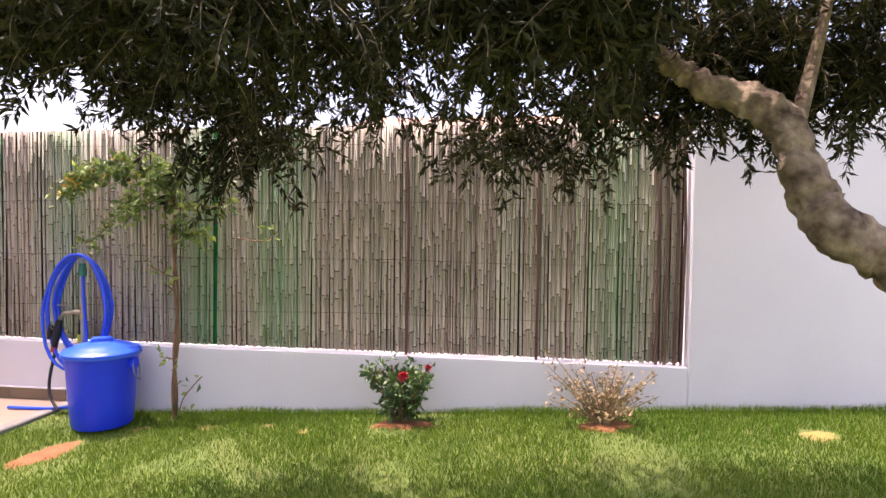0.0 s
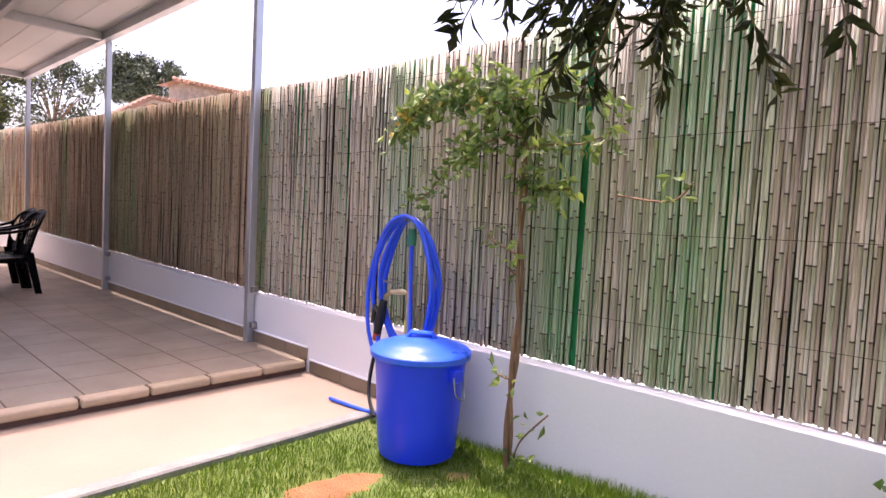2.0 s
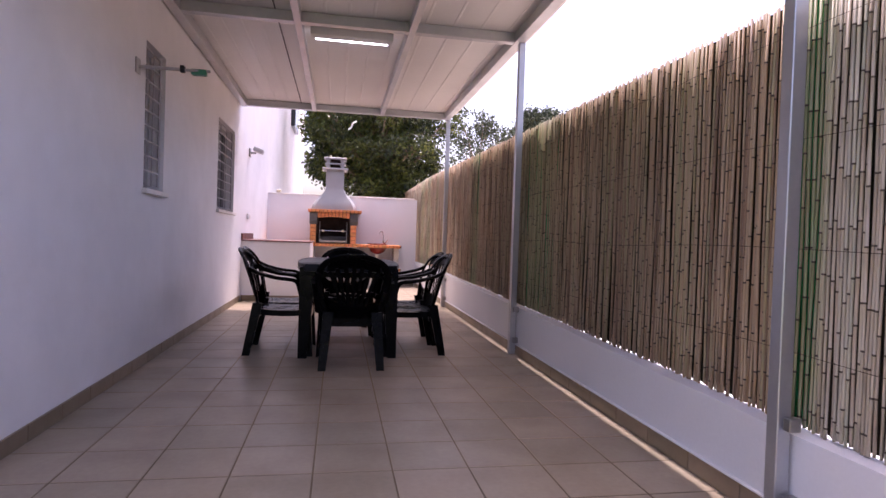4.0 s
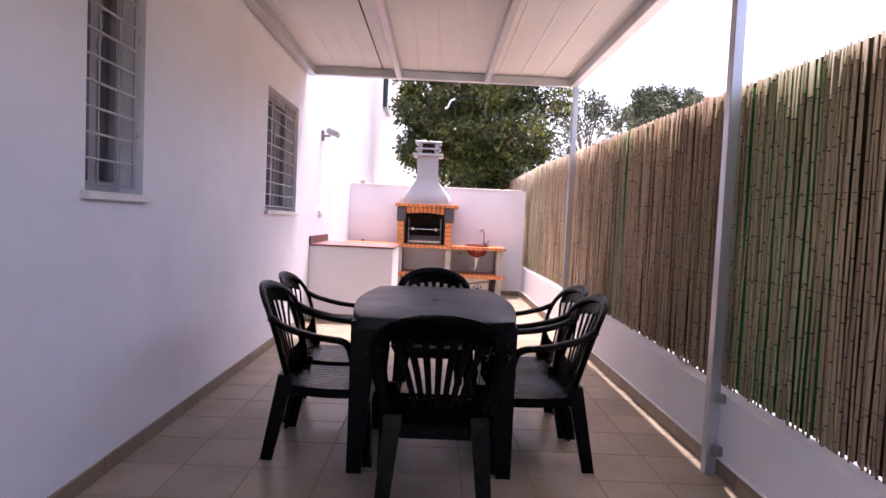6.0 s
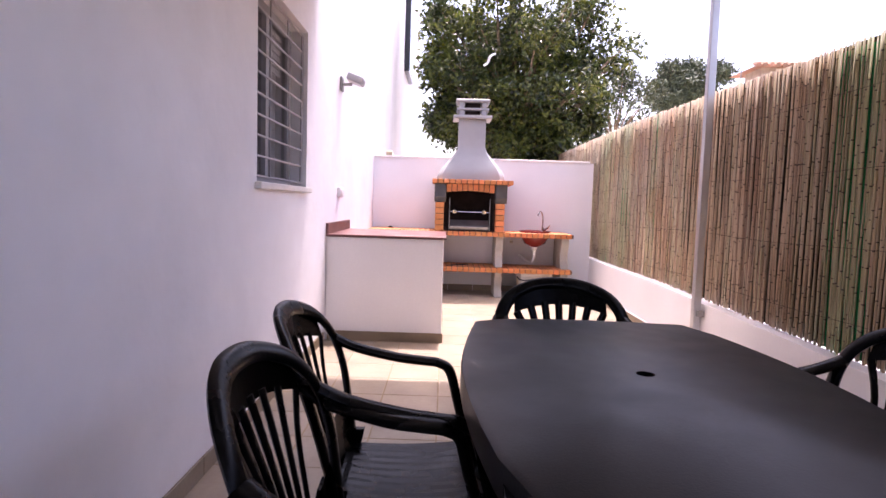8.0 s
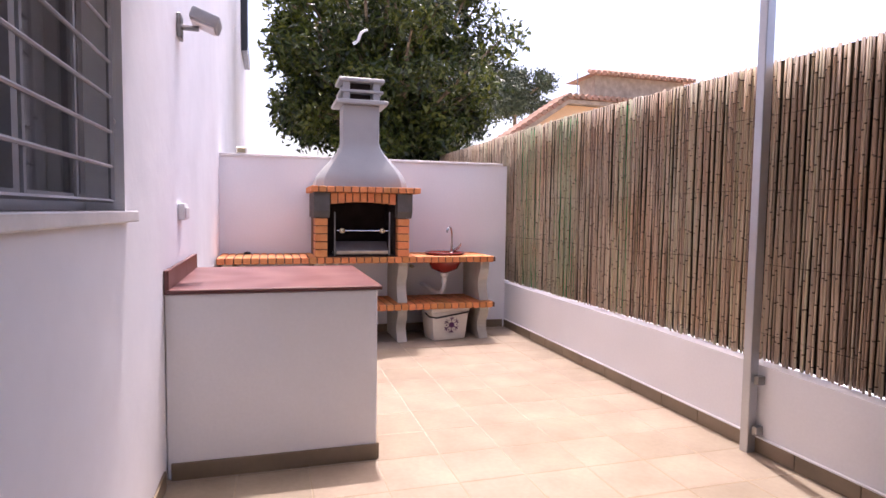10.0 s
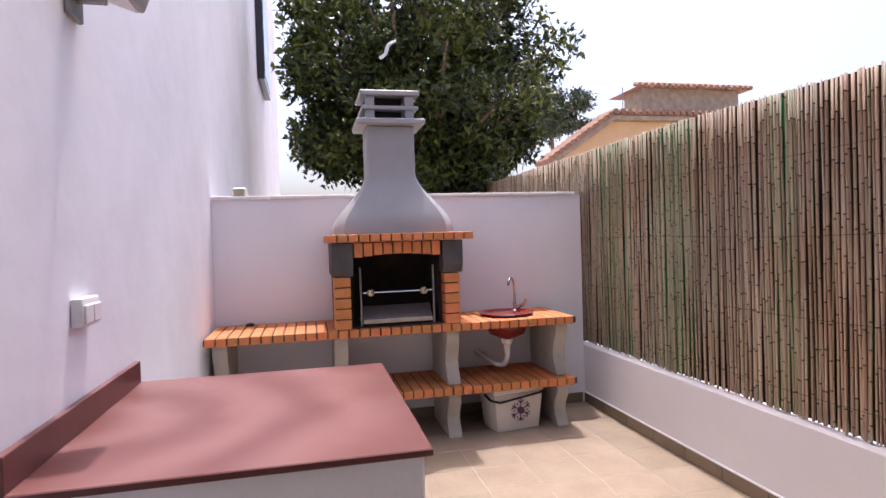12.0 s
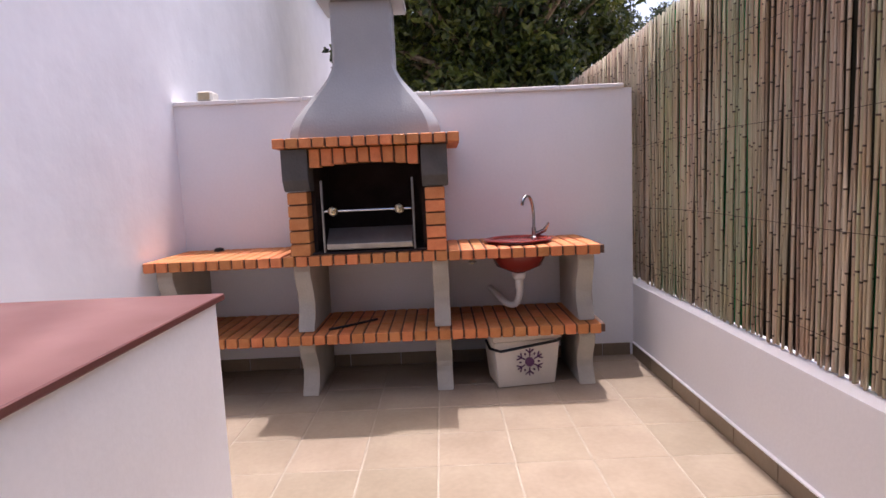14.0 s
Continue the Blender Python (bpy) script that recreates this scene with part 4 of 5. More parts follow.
def chair():
    """A moulded armchair at the origin, facing +x."""
    c = thing("garden_chair", (0, 0, 0), "black moulded plastic garden armchair with a slatted back", "chair", "chairs round the garden table")
    SH = 0.40
    st = bmesh.new()
    nx, ny = 16, 21
    top = []
    for i in range(nx + 1):
        u = i / nx
        row = []
        for j in range(ny + 1):
            v = 2 * j / ny - 1
            x = -0.20 + 0.43 * u
            half = 0.205 + 0.035 * u
            groove = -0.0012 if (j % 2 and 0.06 < u < 0.93) else 0.0
            z = SH - 0.02 * math.sin(math.pi * min(1, u * 1.1)) * (1 - 0.5 * v * v) - 0.02 * max(0, u - 0.88) * 8 + groove
            row.append(st.verts.new((x, half * v, z)))
        top.append(row)
    for i in range(nx):
        for j in range(ny):
            st.faces.new((top[i][j], top[i + 1][j], top[i + 1][j + 1], top[i][j + 1]))
    rim = [e for e in st.edges if e.is_boundary]
    ext = bmesh.ops.extrude_edge_only(st, edges=rim)
    bmesh.ops.translate(st, verts=[v for v in ext["geom"] if isinstance(v, bmesh.types.BMVert)], vec=(0, 0, -0.05))
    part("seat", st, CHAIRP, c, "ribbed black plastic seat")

    def back(y, z):
        k = (z - SH) / 0.45
        return Vector((-0.215 - 0.115 * k - 0.02 * k * k + 0.055 * (abs(y) / 0.25) ** 2, y, z))

    outline = [(-0.20, 0.45), (-0.225, 0.55), (-0.25, 0.66), (-0.245, 0.768), (-0.195, 0.845), (-0.10, 0.888), (0.0, 0.898), (0.10, 0.888), (0.195, 0.845), (0.245, 0.768), (0.25, 0.66), (0.225, 0.55), (0.20, 0.45)]
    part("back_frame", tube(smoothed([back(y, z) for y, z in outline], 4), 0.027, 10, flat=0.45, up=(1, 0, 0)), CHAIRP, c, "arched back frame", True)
    crest = bmesh.new()
    A, B = [], []
    for i in range(13):
        y = -0.19 + 0.38 * i / 12
        zt = 0.90 - 0.045 * (y / 0.19) ** 2
        A.append(crest.verts.new(back(y, zt)))
        B.append(crest.verts.new(back(y, 0.805 - 0.035 * (y / 0.19) ** 2)))
    for i in range(12):
        crest.faces.new((A[i], A[i + 1], B[i + 1], B[i]))
    bmesh.ops.solidify(crest, geom=crest.faces[:], thickness=0.016)
    part("crest_panel", crest, CHAIRP, c, "solid top of the backrest", True)
    foot = bmesh.new()
    A, B = [], []
    for i in range(9):
        y = -0.205 + 0.41 * i / 8
        A.append(foot.verts.new(back(y * 1.05, 0.52 + 0.06 * (y / 0.205) ** 4)))
        B.append(foot.verts.new(back(y * 0.95, 0.40)))
    for i in range(8):
        foot.faces.new((A[i], A[i + 1], B[i + 1], B[i]))
    bmesh.ops.solidify(foot, geom=foot.faces[:], thickness=0.014)
    part("lower_panel", foot, CHAIRP, c, "solid lower backrest", True)
    for k in range(7):
        s = k - 3
        lo, mid, hi2 = back(s * 0.030, 0.50), back(s * 0.044, 0.67), back(s * 0.060, 0.82 - 0.005 * s * s)
        sl = tube(smoothed([lo, mid, hi2], 4), [0.0115 + 0.0006 * i for i in range(9)], 8, flat=0.4, up=(1, 0, 0))
        part("back_slat", sl, CHAIRP, c, "", True)
    for s in (-1, 1):
        arm = smoothed([back(s * 0.248, 0.755), (-0.19, s * 0.268, 0.715), (-0.06, s * 0.283, 0.680), (0.03, s * 0.286, 0.668), (0.085, s * 0.285, 0.660), (0.122, s * 0.279, 0.630), (0.150, s * 0.266, 0.52), (0.185, s * 0.248, 0.39)], 5)
        part("armrest", tube(arm, 0.033, 10, flat=0.5, up=(0, 0, 1)), CHAIRP, c, "curved armrest running down to the front leg", True)

        def leg(x0, y0, z0, x1, y1):
            b = bmesh.new()
            sec = [(0.036, 0.034), (-0.042, 0.034), (-0.042, 0.012), (0.012, 0.012), (0.012, -0.042), (0.036, -0.042)]
            sgn = 1 if x1 > 0 else -1
            P = [b.verts.new((x0 + sgn * a, s * (y0 + d), z0)) for a, d in sec]
            Q = [b.verts.new((x1 + sgn * a * 0.75, s * (y1 + d * 0.75), 0.0)) for a, d in sec]
            b.faces.new(P), b.faces.new(Q[::-1])
            for j in range(6):
                b.faces.new((P[j], P[(j + 1) % 6], Q[(j + 1) % 6], Q[j]))
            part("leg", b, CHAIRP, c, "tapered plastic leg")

        leg(0.19, 0.222, 0.46, 0.225, 0.245)
        leg(-0.195, 0.18, 0.45, -0.275, 0.215)
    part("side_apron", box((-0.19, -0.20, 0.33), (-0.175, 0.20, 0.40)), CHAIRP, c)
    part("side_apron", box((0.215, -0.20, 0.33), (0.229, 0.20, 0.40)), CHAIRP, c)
    return c


first = chair()
SPOTS = ((6.54, -1.93, 89), (6.02, -1.975, 92), (6.56, -0.93, -87), (6.13, -0.92, -86), (5.61, -1.42, 2), (7.02, -1.40, 180))
SMALL = Matrix.Diagonal((0.97, 0.97, 0.905, 1))
for ob in first.children_recursive:
    ob.data.transform(SMALL)
first.matrix_basis = pose(SPOTS[0][0], SPOTS[0][1], 0, 0, 0, SPOTS[0][2])
for x, y, a in SPOTS[1:]:
    copy_thing(first, pose(x, y, 0, 0, 0, a))

# ---- blue bin, standpipe and hose ----
def lh(x, y):
    return lawn_height(x, y)


KX, KY = 11.735, -0.285
KZ = lh(KX, KY) + 0.022
bk = thing("blue_bin", (KX, KY, KZ), "bright blue plastic bin with a domed lid on the grass", "bin")
part("bin_body", lathe([(r * 1.05, h * 1.03) for r, h in [(0.0, 0.004), (0.165, 0.0), (0.172, 0.02), (0.185, 0.20), (0.198, 0.40), (0.206, 0.43), (0.206, 0.455), (0.2, 0.46), (0.192, 0.44), (0.16, 0.03), (0.0, 0.03)]], (KX, KY, KZ), 36), BLUE, bk, "blue ribbed bin body", True)
lid = part("bin_lid", lathe([(r * 1.05, h * 1.03) for r, h in [(0.214, 0.435), (0.222, 0.44), (0.222, 0.462), (0.21, 0.475), (0.175, 0.482), (0.16, 0.494), (0.09, 0.515), (0.0, 0.522)]], (KX, KY, KZ), 36), BLUELID, bk, "lighter blue domed lid", True)
hm = Matrix.Translation((KX, KY, KZ)) @ Matrix.Rotation(radians(35), 4, "Z")
part("lid_grip", tube([hm @ Vector(p) for p in ((-0.065, 0, 0.528), (-0.05, 0, 0.553), (0.05, 0, 0.553), (0.065, 0, 0.528))], 0.02, 8, flat=0.6), BLUELID, lid, "", True)
for s in (-1, 1):
    part("handle_lug", box((KX + s * 0.205, KY - 0.03, KZ + 0.37), (KX + s * 0.24, KY + 0.03, KZ + 0.43), 0.006), BLUE, bk)
part("wire_handle", tube(smoothed([(KX + 0.235, KY - 0.03, KZ + 0.40), (KX + 0.255, KY - 0.035, KZ + 0.33), (KX + 0.26, KY + 0.01, KZ + 0.30), (KX + 0.235, KY + 0.04, KZ + 0.34), (KX + 0.235, KY + 0.03, KZ + 0.40)]), 0.004, 6), STEEL, bk, "thin wire handle", True)

PX, PY = 11.36, -0.075
sp = thing("standpipe", (PX, PY, -0.055), "grey standpipe with a brass tap against the low wall", "standpipe", shift=(0.09, 0, -0.075))
part("riser", tube([(PX - 0.02, PY, -0.055), (PX - 0.02, PY, 1.02)], 0.017, 10), PVC, sp, "grey plastic riser", True)
part("tee", tube([(PX - 0.02, PY, 0.60), (PX - 0.02, PY, 0.70)], 0.024, 10), BRASS, sp, "", True)
part("tap_arm", tube([(PX, PY, 0.65), (PX - 0.07, PY - 0.03, 0.65), (PX - 0.12, PY - 0.05, 0.645)], 0.014, 8), BRASS, sp, "brass bib tap", True)
part("tap_spout", tube([(PX - 0.11, PY - 0.05, 0.65), (PX - 0.14, PY - 0.06, 0.62), (PX - 0.145, PY - 0.062, 0.56)], 0.014, 8), BRASS, sp, "", True)
part("tap_lever", tube([(PX - 0.09, PY - 0.04, 0.66), (PX - 0.10, PY - 0.045, 0.69), (PX - 0.16, PY - 0.06, 0.70)], 0.006, 6), STEEL, sp, "", True)
part("hose_coupling", lathe([(0.0, 0.0), (0.024, 0.0), (0.026, 0.05), (0.022, 0.055), (0.022, 0.085), (0.0, 0.085)], (PX + 0.005, PY - 0.03, 0.90), 12), GREENP, sp, "green hose coupling", True)
part("hook", tube([(PX - 0.07, PY - 0.03, 1.035), (PX + 0.03, PY - 0.03, 1.04)], 0.006, 6), STEEL, sp)
ho = thing("garden_hose", (PX, PY - 0.06, 0.2), "coil of bright blue garden hose hung on the standpipe", "hose", shift=(0.09, 0, -0.075))
rng = random.Random(5)
for k in range(6):
    w, d, lean = 0.185 + 0.010 * k + 0.012 * rng.random(), 0.30 + 0.014 * k + 0.02 * rng.random(), rng.uniform(-0.03, 0.01)
    zc = 1.035 - d
    y = PY - 0.04 - 0.013 * k
    loop = []
    for i in range(28):
        a = 2 * math.pi * i / 28
        sq = 1.0 if math.sin(a) > 0 else 1.12
        loop.append((PX + 0.02 + (w * math.cos(a)) * (1 - 0.22 * max(0, math.sin(a))) + lean * (1 - math.sin(a)), y + 0.012 * math.sin(3 * a + k), zc + 0.003 * k + d * sq * math.sin(a)))
    part("hose_loop", tube(loop, 0.0105, 8, closed=True), HOSE, ho, "", True)
part("hose_end", tube(smoothed([(PX + 0.005, PY - 0.03, 0.90), (PX + 0.02, PY - 0.04, 0.70), (PX + 0.05, PY - 0.06, 0.45), (PX + 0.02, PY - 0.10, 0.25)]), 0.0105, 8), HOSE, ho, "", True)
part("hose_tail", tube(smoothed([(PX + 0.15, PY - 0.14, 0.10), (PX + 0.02, PY - 0.13, 0.035), (PX - 0.12, PY - 0.13, 0.013), (PX - 0.26, PY - 0.15, 0.012), (PX - 0.44, PY - 0.17, 0.016)]), 0.0105, 8), HOSE, ho, "loose end of the hose on the path", True)
part("feed_hose", tube(smoothed([(PX - 0.145, PY - 0.062, 0.56), (PX - 0.17, PY - 0.07, 0.40), (PX - 0.20, PY - 0.09, 0.20), (PX - 0.17, PY - 0.12, 0.09), (PX - 0.08, PY - 0.16, 0.012)]), 0.010, 8), BLACK, ho, "black feed hose", True)
gu = thing("spray_gun", (PX - 0.145, PY - 0.075, 0.4), "black and red hose spray gun hanging from the tap", "spray gun", shift=(0.09, 0, -0.075))
part("barrel", tube([(PX - 0.135, PY - 0.075, 0.60), (PX - 0.15, PY - 0.085, 0.50), (PX - 0.165, PY - 0.09, 0.42)], [0.02, 0.028, 0.018], 10), BLACK, gu, "", True)
part("collar", tube([(PX - 0.165, PY - 0.09, 0.42), (PX - 0.172, PY - 0.09, 0.385)], 0.018, 10), REDP, gu, "red collar", True)
part("grip", tube([(PX - 0.15, PY - 0.085, 0.52), (PX - 0.19, PY - 0.085, 0.56), (PX - 0.20, PY - 0.085, 0.47)], 0.017, 8), BLACK, gu, "", True)
nz = thing("hose_nozzle", (PX - 0.10, 0.02, LOW_H + 0.075), "black and yellow-green hose nozzle standing on the low wall", "nozzle", shift=(0.09, 0, -0.075))
part("nozzle_tip", lathe([(0.0, 0.06), (0.02, 0.06), (0.016, 0.16), (0.008, 0.165), (0.0, 0.165)], (PX - 0.11, 0.015, LOW_H + 0.075), 12), BLACK, nz, "", True)
part("nozzle_ring", lathe([(0.0, 0.0), (0.026, 0.0), (0.026, 0.06), (0.0, 0.06)], (PX - 0.11, 0.015, LOW_H + 0.075), 12), YELLOWP, nz, "yellow-green ring", True)

# ---- plants ----
def leaves_mesh(name, items, material):
    """Many leaves in one mesh; items: (place, direction, up, length, width)."""
    vs, fs = [], []
    for p, d, up, ln, wd in items:
        d = d.normalized()
        s = d.cross(up)
        s = s.normalized() if s.length > 1e-4 else d.orthogonal().normalized()
        n = s.cross(d)
        q = p + d * ln * 0.45
        k = len(vs)
        vs += [p, p + d * ln - n * ln * 0.12, q + s * wd / 2 + n * wd * 0.2, q - s * wd / 2 + n * wd * 0.2, q]
        fs += [(k, k + 2, k + 4), (k, k + 4, k + 3), (k + 4, k + 2, k + 1), (k + 4, k + 1, k + 3)]
    me = bpy.data.meshes.new(name)
    me.from_pydata(vs, [], fs)
    me.materials.append(material)
    return me


def under(name, me, parent, label=""):
    """A ready mesh in world coordinates as a part."""
    ob = new(name, me)
    ob.parent = parent
    ob.location = -ORIGIN[parent]
    return tagged(ob, label) if label else ob


def rvec(r):
    return Vector((r.gauss(0, 1), r.gauss(0, 1), r.gauss(0, 1))).normalized()


# olive tree whose crown hangs over the lawn
rng = random.Random(11)
TB = (16.55, -1.75)
ol = thing("olive_tree", (*TB, lh(*TB)), "old olive tree with a bent trunk and a hanging crown", "tree", shift=(0.05, 0.06, -0.07))
tk = smoothed([(16.45, -1.80, lh(*TB) - 0.05), (16.25, -1.79, 0.55), (15.9, -1.77, 0.88), (15.64, -1.75, 1.07), (15.49, -1.73, 1.18), (15.37, -1.70, 1.28), (15.32, -1.66, 1.39), (15.29, -1.63, 1.52), (15.25, -1.60, 1.63), (15.16, -1.58, 1.705), (15.04, -1.56, 1.75), (14.94, -1.55, 1.81), (14.86, -1.54, 1.88), (14.79, -1.54, 1.96), (14.6, -1.55, 2.08), (14.3, -1.58, 2.25)], 14)
rad = [0.098 - 0.072 * min(1.0, i / (0.9 * len(tk))) ** 1.15 + 0.004 * math.sin(i * 0.7) for i in range(len(tk))]
tb = tube(tk, rad, 32)
for v in tb.verts:
    ridge = abs(noise.noise(Vector((v.co.x * 34, v.co.y * 34, v.co.z * 20))))
    v.co += 0.020 * noise.noise_vector(v.co * 7) + 0.016 * noise.noise_vector(v.co * 24) + (0.010 - 0.03 * ridge) * noise.noise_vector(v.co * 60)
trunk = part("trunk", tb, BARK, ol, "grey-brown cracked bark", True)
for pts in ([(15.30, -1.56, 1.56), (15.38, -1.5, 1.8), (15.5, -1.4, 2.2), (15.6, -1.3, 2.6)], [(14.72, -1.57, 2.0), (14.6, -2.0, 2.15), (14.4, -2.4, 2.25), (14.1, -2.6, 2.3)], [(14.3, -1.58, 2.25), (13.9, -1.5, 2.3), (13.5, -1.45, 2.2), (13.2, -1.4, 2.0)], [(15.9, -1.68, 0.95), (16.2, -1.8, 1.6), (16.3, -2.0, 2.3)], [(14.6, -1.6, 2.05), (14.4, -1.2, 2.2), (14.3, -1.05, 2.1)]):
    q = smoothed(pts, 5)
    part("limb", tube(q, [0.035 - 0.028 * i / (len(q) - 1) for i in range(len(q))], 8), BARK, ol, "", True)
items, twigs = [], bmesh.new()


def hanging_twig(p, length, r, droop=0.7):
    d = Vector((r.gauss(0, 1), r.gauss(0, 1), r.gauss(0, 0.4))).normalized()
    pts = [Vector(p)]
    step = length / 6
    for i in range(6):
        d = (d + Vector((0, 0, -droop * 0.35)) + 0.18 * rvec(r)).normalized()
        pts.append(pts[-1] + d * step)
    # the trunk and the main limb stand bare under the crown
    if any(14.82 < q.x < 15.75 and -2.6 < q.y < -1.42 and q.z < 1.98 for q in pts):
        return
    tube(pts, [0.0035 - 0.0004 * i for i in range(7)], 3, bm=twigs)
    for i in range(1, 7):
        for k in range(7):
            q = pts[i - 1].lerp(pts[i], r.random())
            dd = ((pts[i] - pts[i - 1]).normalized() * 0.8 + rvec(r) * 0.85).normalized()
            items.append((q, dd, rvec(r), r.uniform(0.040, 0.066), r.uniform(0.0115, 0.0175)))


# clumps: centre, half sizes, number of twigs
CLUMPS = (
    ((13.1, -1.22, 1.74), (0.36, 0.28, 0.24), 105), ((12.85, -1.5, 2.05), (0.55, 0.5, 0.30), 130), ((13.5, -1.55, 2.0), (0.5, 0.4, 0.30), 130),
    ((13.75, -1.15, 1.83), (0.10, 0.12, 0.16), 14), ((12.3, -1.45, 2.12), (0.4, 0.25, 0.12), 60), ((12.45, -1.65, 2.24), (0.45, 0.3, 0.16), 110), ((12.75, -1.3, 1.92), (0.28, 0.2, 0.12), 60), ((14.05, -1.5, 2.1), (0.45, 0.5, 0.32), 110), ((14.25, -1.12, 1.76), (0.22, 0.25, 0.24), 62), ((14.75, -1.1, 1.80), (0.40, 0.28, 0.22), 95),
    ((15.3, -1.1, 1.90), (0.35, 0.3, 0.24), 60), ((15.75, -1.2, 1.92), (0.4, 0.4, 0.28), 70), ((14.3, -2.1, 2.25), (0.7, 0.4, 0.30), 120),
    ((13.3, -2.2, 2.25), (0.6, 0.4, 0.30), 110), ((15.1, -2.1, 2.25), (0.6, 0.5, 0.30), 110), ((12.6, -1.9, 2.2), (0.35, 0.4, 0.3), 60), ((14.72, -1.8, 2.02), (0.35, 0.3, 0.22), 110), ((14.3, -1.85, 1.98), (0.3, 0.25, 0.2), 70), ((15.6, -1.5, 2.08), (0.4, 0.35, 0.25), 90), ((13.7, -1.9, 2.05), (0.4, 0.3, 0.22), 90), ((14.2, -1.5, 2.6), (1.4, 0.9, 0.30), 200), ((15.7, -1.9, 2.4), (0.7, 0.7, 0.4), 110), ((15.3, -1.85, 2.2), (0.6, 0.3, 0.2), 110), ((14.4, -1.9, 2.2), (0.5, 0.3, 0.2), 80),
    ((15.35, -1.10, 2.15), (0.50, 0.25, 0.30), 170), ((15.85, -1.2, 2.15), (0.35, 0.3, 0.35), 130), ((15.1, -1.9, 2.36), (0.75, 0.4, 0.14), 190), ((15.3, -1.15, 1.98), (0.45, 0.2, 0.10), 90), ((14.9, -1.15, 2.1), (0.4, 0.25, 0.3), 100),
    ((12.75, -2.0, 2.10), (0.45, 0.3, 0.2), 150), ((13.5, -2.0, 2.02), (0.45, 0.3, 0.18), 130), ((14.5, -2.0, 2.02), (0.45, 0.3, 0.18), 140), ((15.1, -1.7, 1.98), (0.4, 0.3, 0.16), 110), ((12.2, -1.75, 2.15), (0.35, 0.25, 0.2), 90))
for (cx, cy, cz), (hx, hy, hz), n in CLUMPS:
    for i in range(int(n * 0.72)):
        u = rvec(rng) * rng.random() ** 0.4
        hanging_twig((cx + hx * u.x, cy + hy * u.y, cz + hz * u.z), rng.uniform(0.22, 0.38), rng)
crown = under("crown", leaves_mesh("crown", items, OLIVE), ol, "narrow grey-green olive leaves")
tagged(part("twig_tangle", twigs, BARK, ol, "thin drooping twigs"), kind="stuff")

# climbing vine on a thin stem
rng = random.Random(21)
VX, VY = 12.07, -0.11
vi = thing("climbing_vine", (VX, VY, lh(VX, VY)), "young flowering climber on a thin twisted stem", "climbing plant", shift=(0.05, 0, -0.12))
for ph in (0.0, 2.2):
    st = [(VX + 0.012 * math.sin(9 * z + ph) + 0.02 * math.sin(2.2 * z), VY + 0.012 * math.cos(9 * z + ph), z) for z in [lh(VX, VY) - 0.03 + i * 0.04 for i in range(44)]]
    part("stem", tube(st, [0.0125 - 0.00013 * i for i in range(44)], 7), STEM, vi, "brown twisted stem", True)
vit, flw, tend = [], [], bmesh.new()


def vine_shoot(pts, n, size, flowers=0):
    q = smoothed(pts, 6)
    tube(q, [0.004] * len(q), 4, bm=tend)
    for i in range(n):
        w = rng.uniform(0.0, 0.10) * rvec(rng)
        p = rng.choice(q) + Vector((w.x, 0.5 * w.y, w.z))
        vit.append((p, (rvec(rng) + Vector((0, -0.4, -0.2))).normalized(), rvec(rng), size * rng.uniform(0.7, 1.3), size * rng.uniform(0.4, 0.65)))
    for i in range(flowers):
        p = rng.choice(q[len(q) // 2:]) + 0.03 * rvec(rng)
        for k in range(5):
            flw.append((p, rvec(rng), rvec(rng), 0.03, 0.012))


for pts, n, fl in (
    ([(VX, VY, 1.62), (11.8, -0.15, 1.66), (11.55, -0.16, 1.60), (11.38, -0.15, 1.55), (11.30, -0.14, 1.50)], 130, 16),
    ([(VX, VY, 1.64), (11.85, -0.2, 1.72), (11.65, -0.2, 1.70), (11.4, -0.17, 1.63)], 120, 8),
    ([(VX, VY, 1.45), (11.85, -0.15, 1.50), (11.68, -0.14, 1.35), (11.55, -0.14, 1.22), (11.45, -0.14, 1.17)], 90, 0),
    ([(VX, VY, 1.66), (12.2, -0.14, 1.72), (12.34, -0.12, 1.64), (12.46, -0.10, 1.55)], 55, 0),
    ([(VX, VY, 1.40), (12.2, -0.14, 1.42), (12.36, -0.12, 1.42), (12.5, -0.11, 1.47)], 70, 0),
    ([(VX, VY, 1.28), (12.17, -0.12, 1.24), (12.3, -0.1, 1.24)], 75, 0),
    ([(VX, VY, 1.55), (11.98, -0.18, 1.66), (11.80, -0.2, 1.60), (11.68, -0.2, 1.63)], 120, 6), ([(VX, VY, 1.5), (11.9, -0.2, 1.42), (11.8, -0.2, 1.36)], 80, 0), ([(11.6, -0.18, 1.6), (11.45, -0.18, 1.58), (11.38, -0.17, 1.60)], 60, 26),
    ([(VX, VY, 1.5), (12.0, -0.22, 1.6), (11.95, -0.24, 1.5)], 60, 0),
    ([(VX, VY, 0.95), (11.98, -0.15, 1.0), (11.94, -0.16, 1.03)], 8, 0), ([(VX, VY, 0.86), (12.05, -0.15, 0.9)], 8, 0), ([(VX, VY, 0.40), (12.03, -0.15, 0.42)], 10, 0),
    ([(VX + 0.04, VY, 0.05), (12.16, -0.13, 0.16), (12.28, -0.12, 0.30)], 16, 0), ([(12.5, -0.08, 1.22), (12.7, -0.07, 1.20), (12.78, -0.07, 1.27)], 10, 0)):
    vine_shoot(pts, int(n * (1.5 if n > 50 else 1.2)), 0.054, fl)
tagged(part("shoot", tend, STEM, vi, "thin climbing shoots"), kind="stuff")
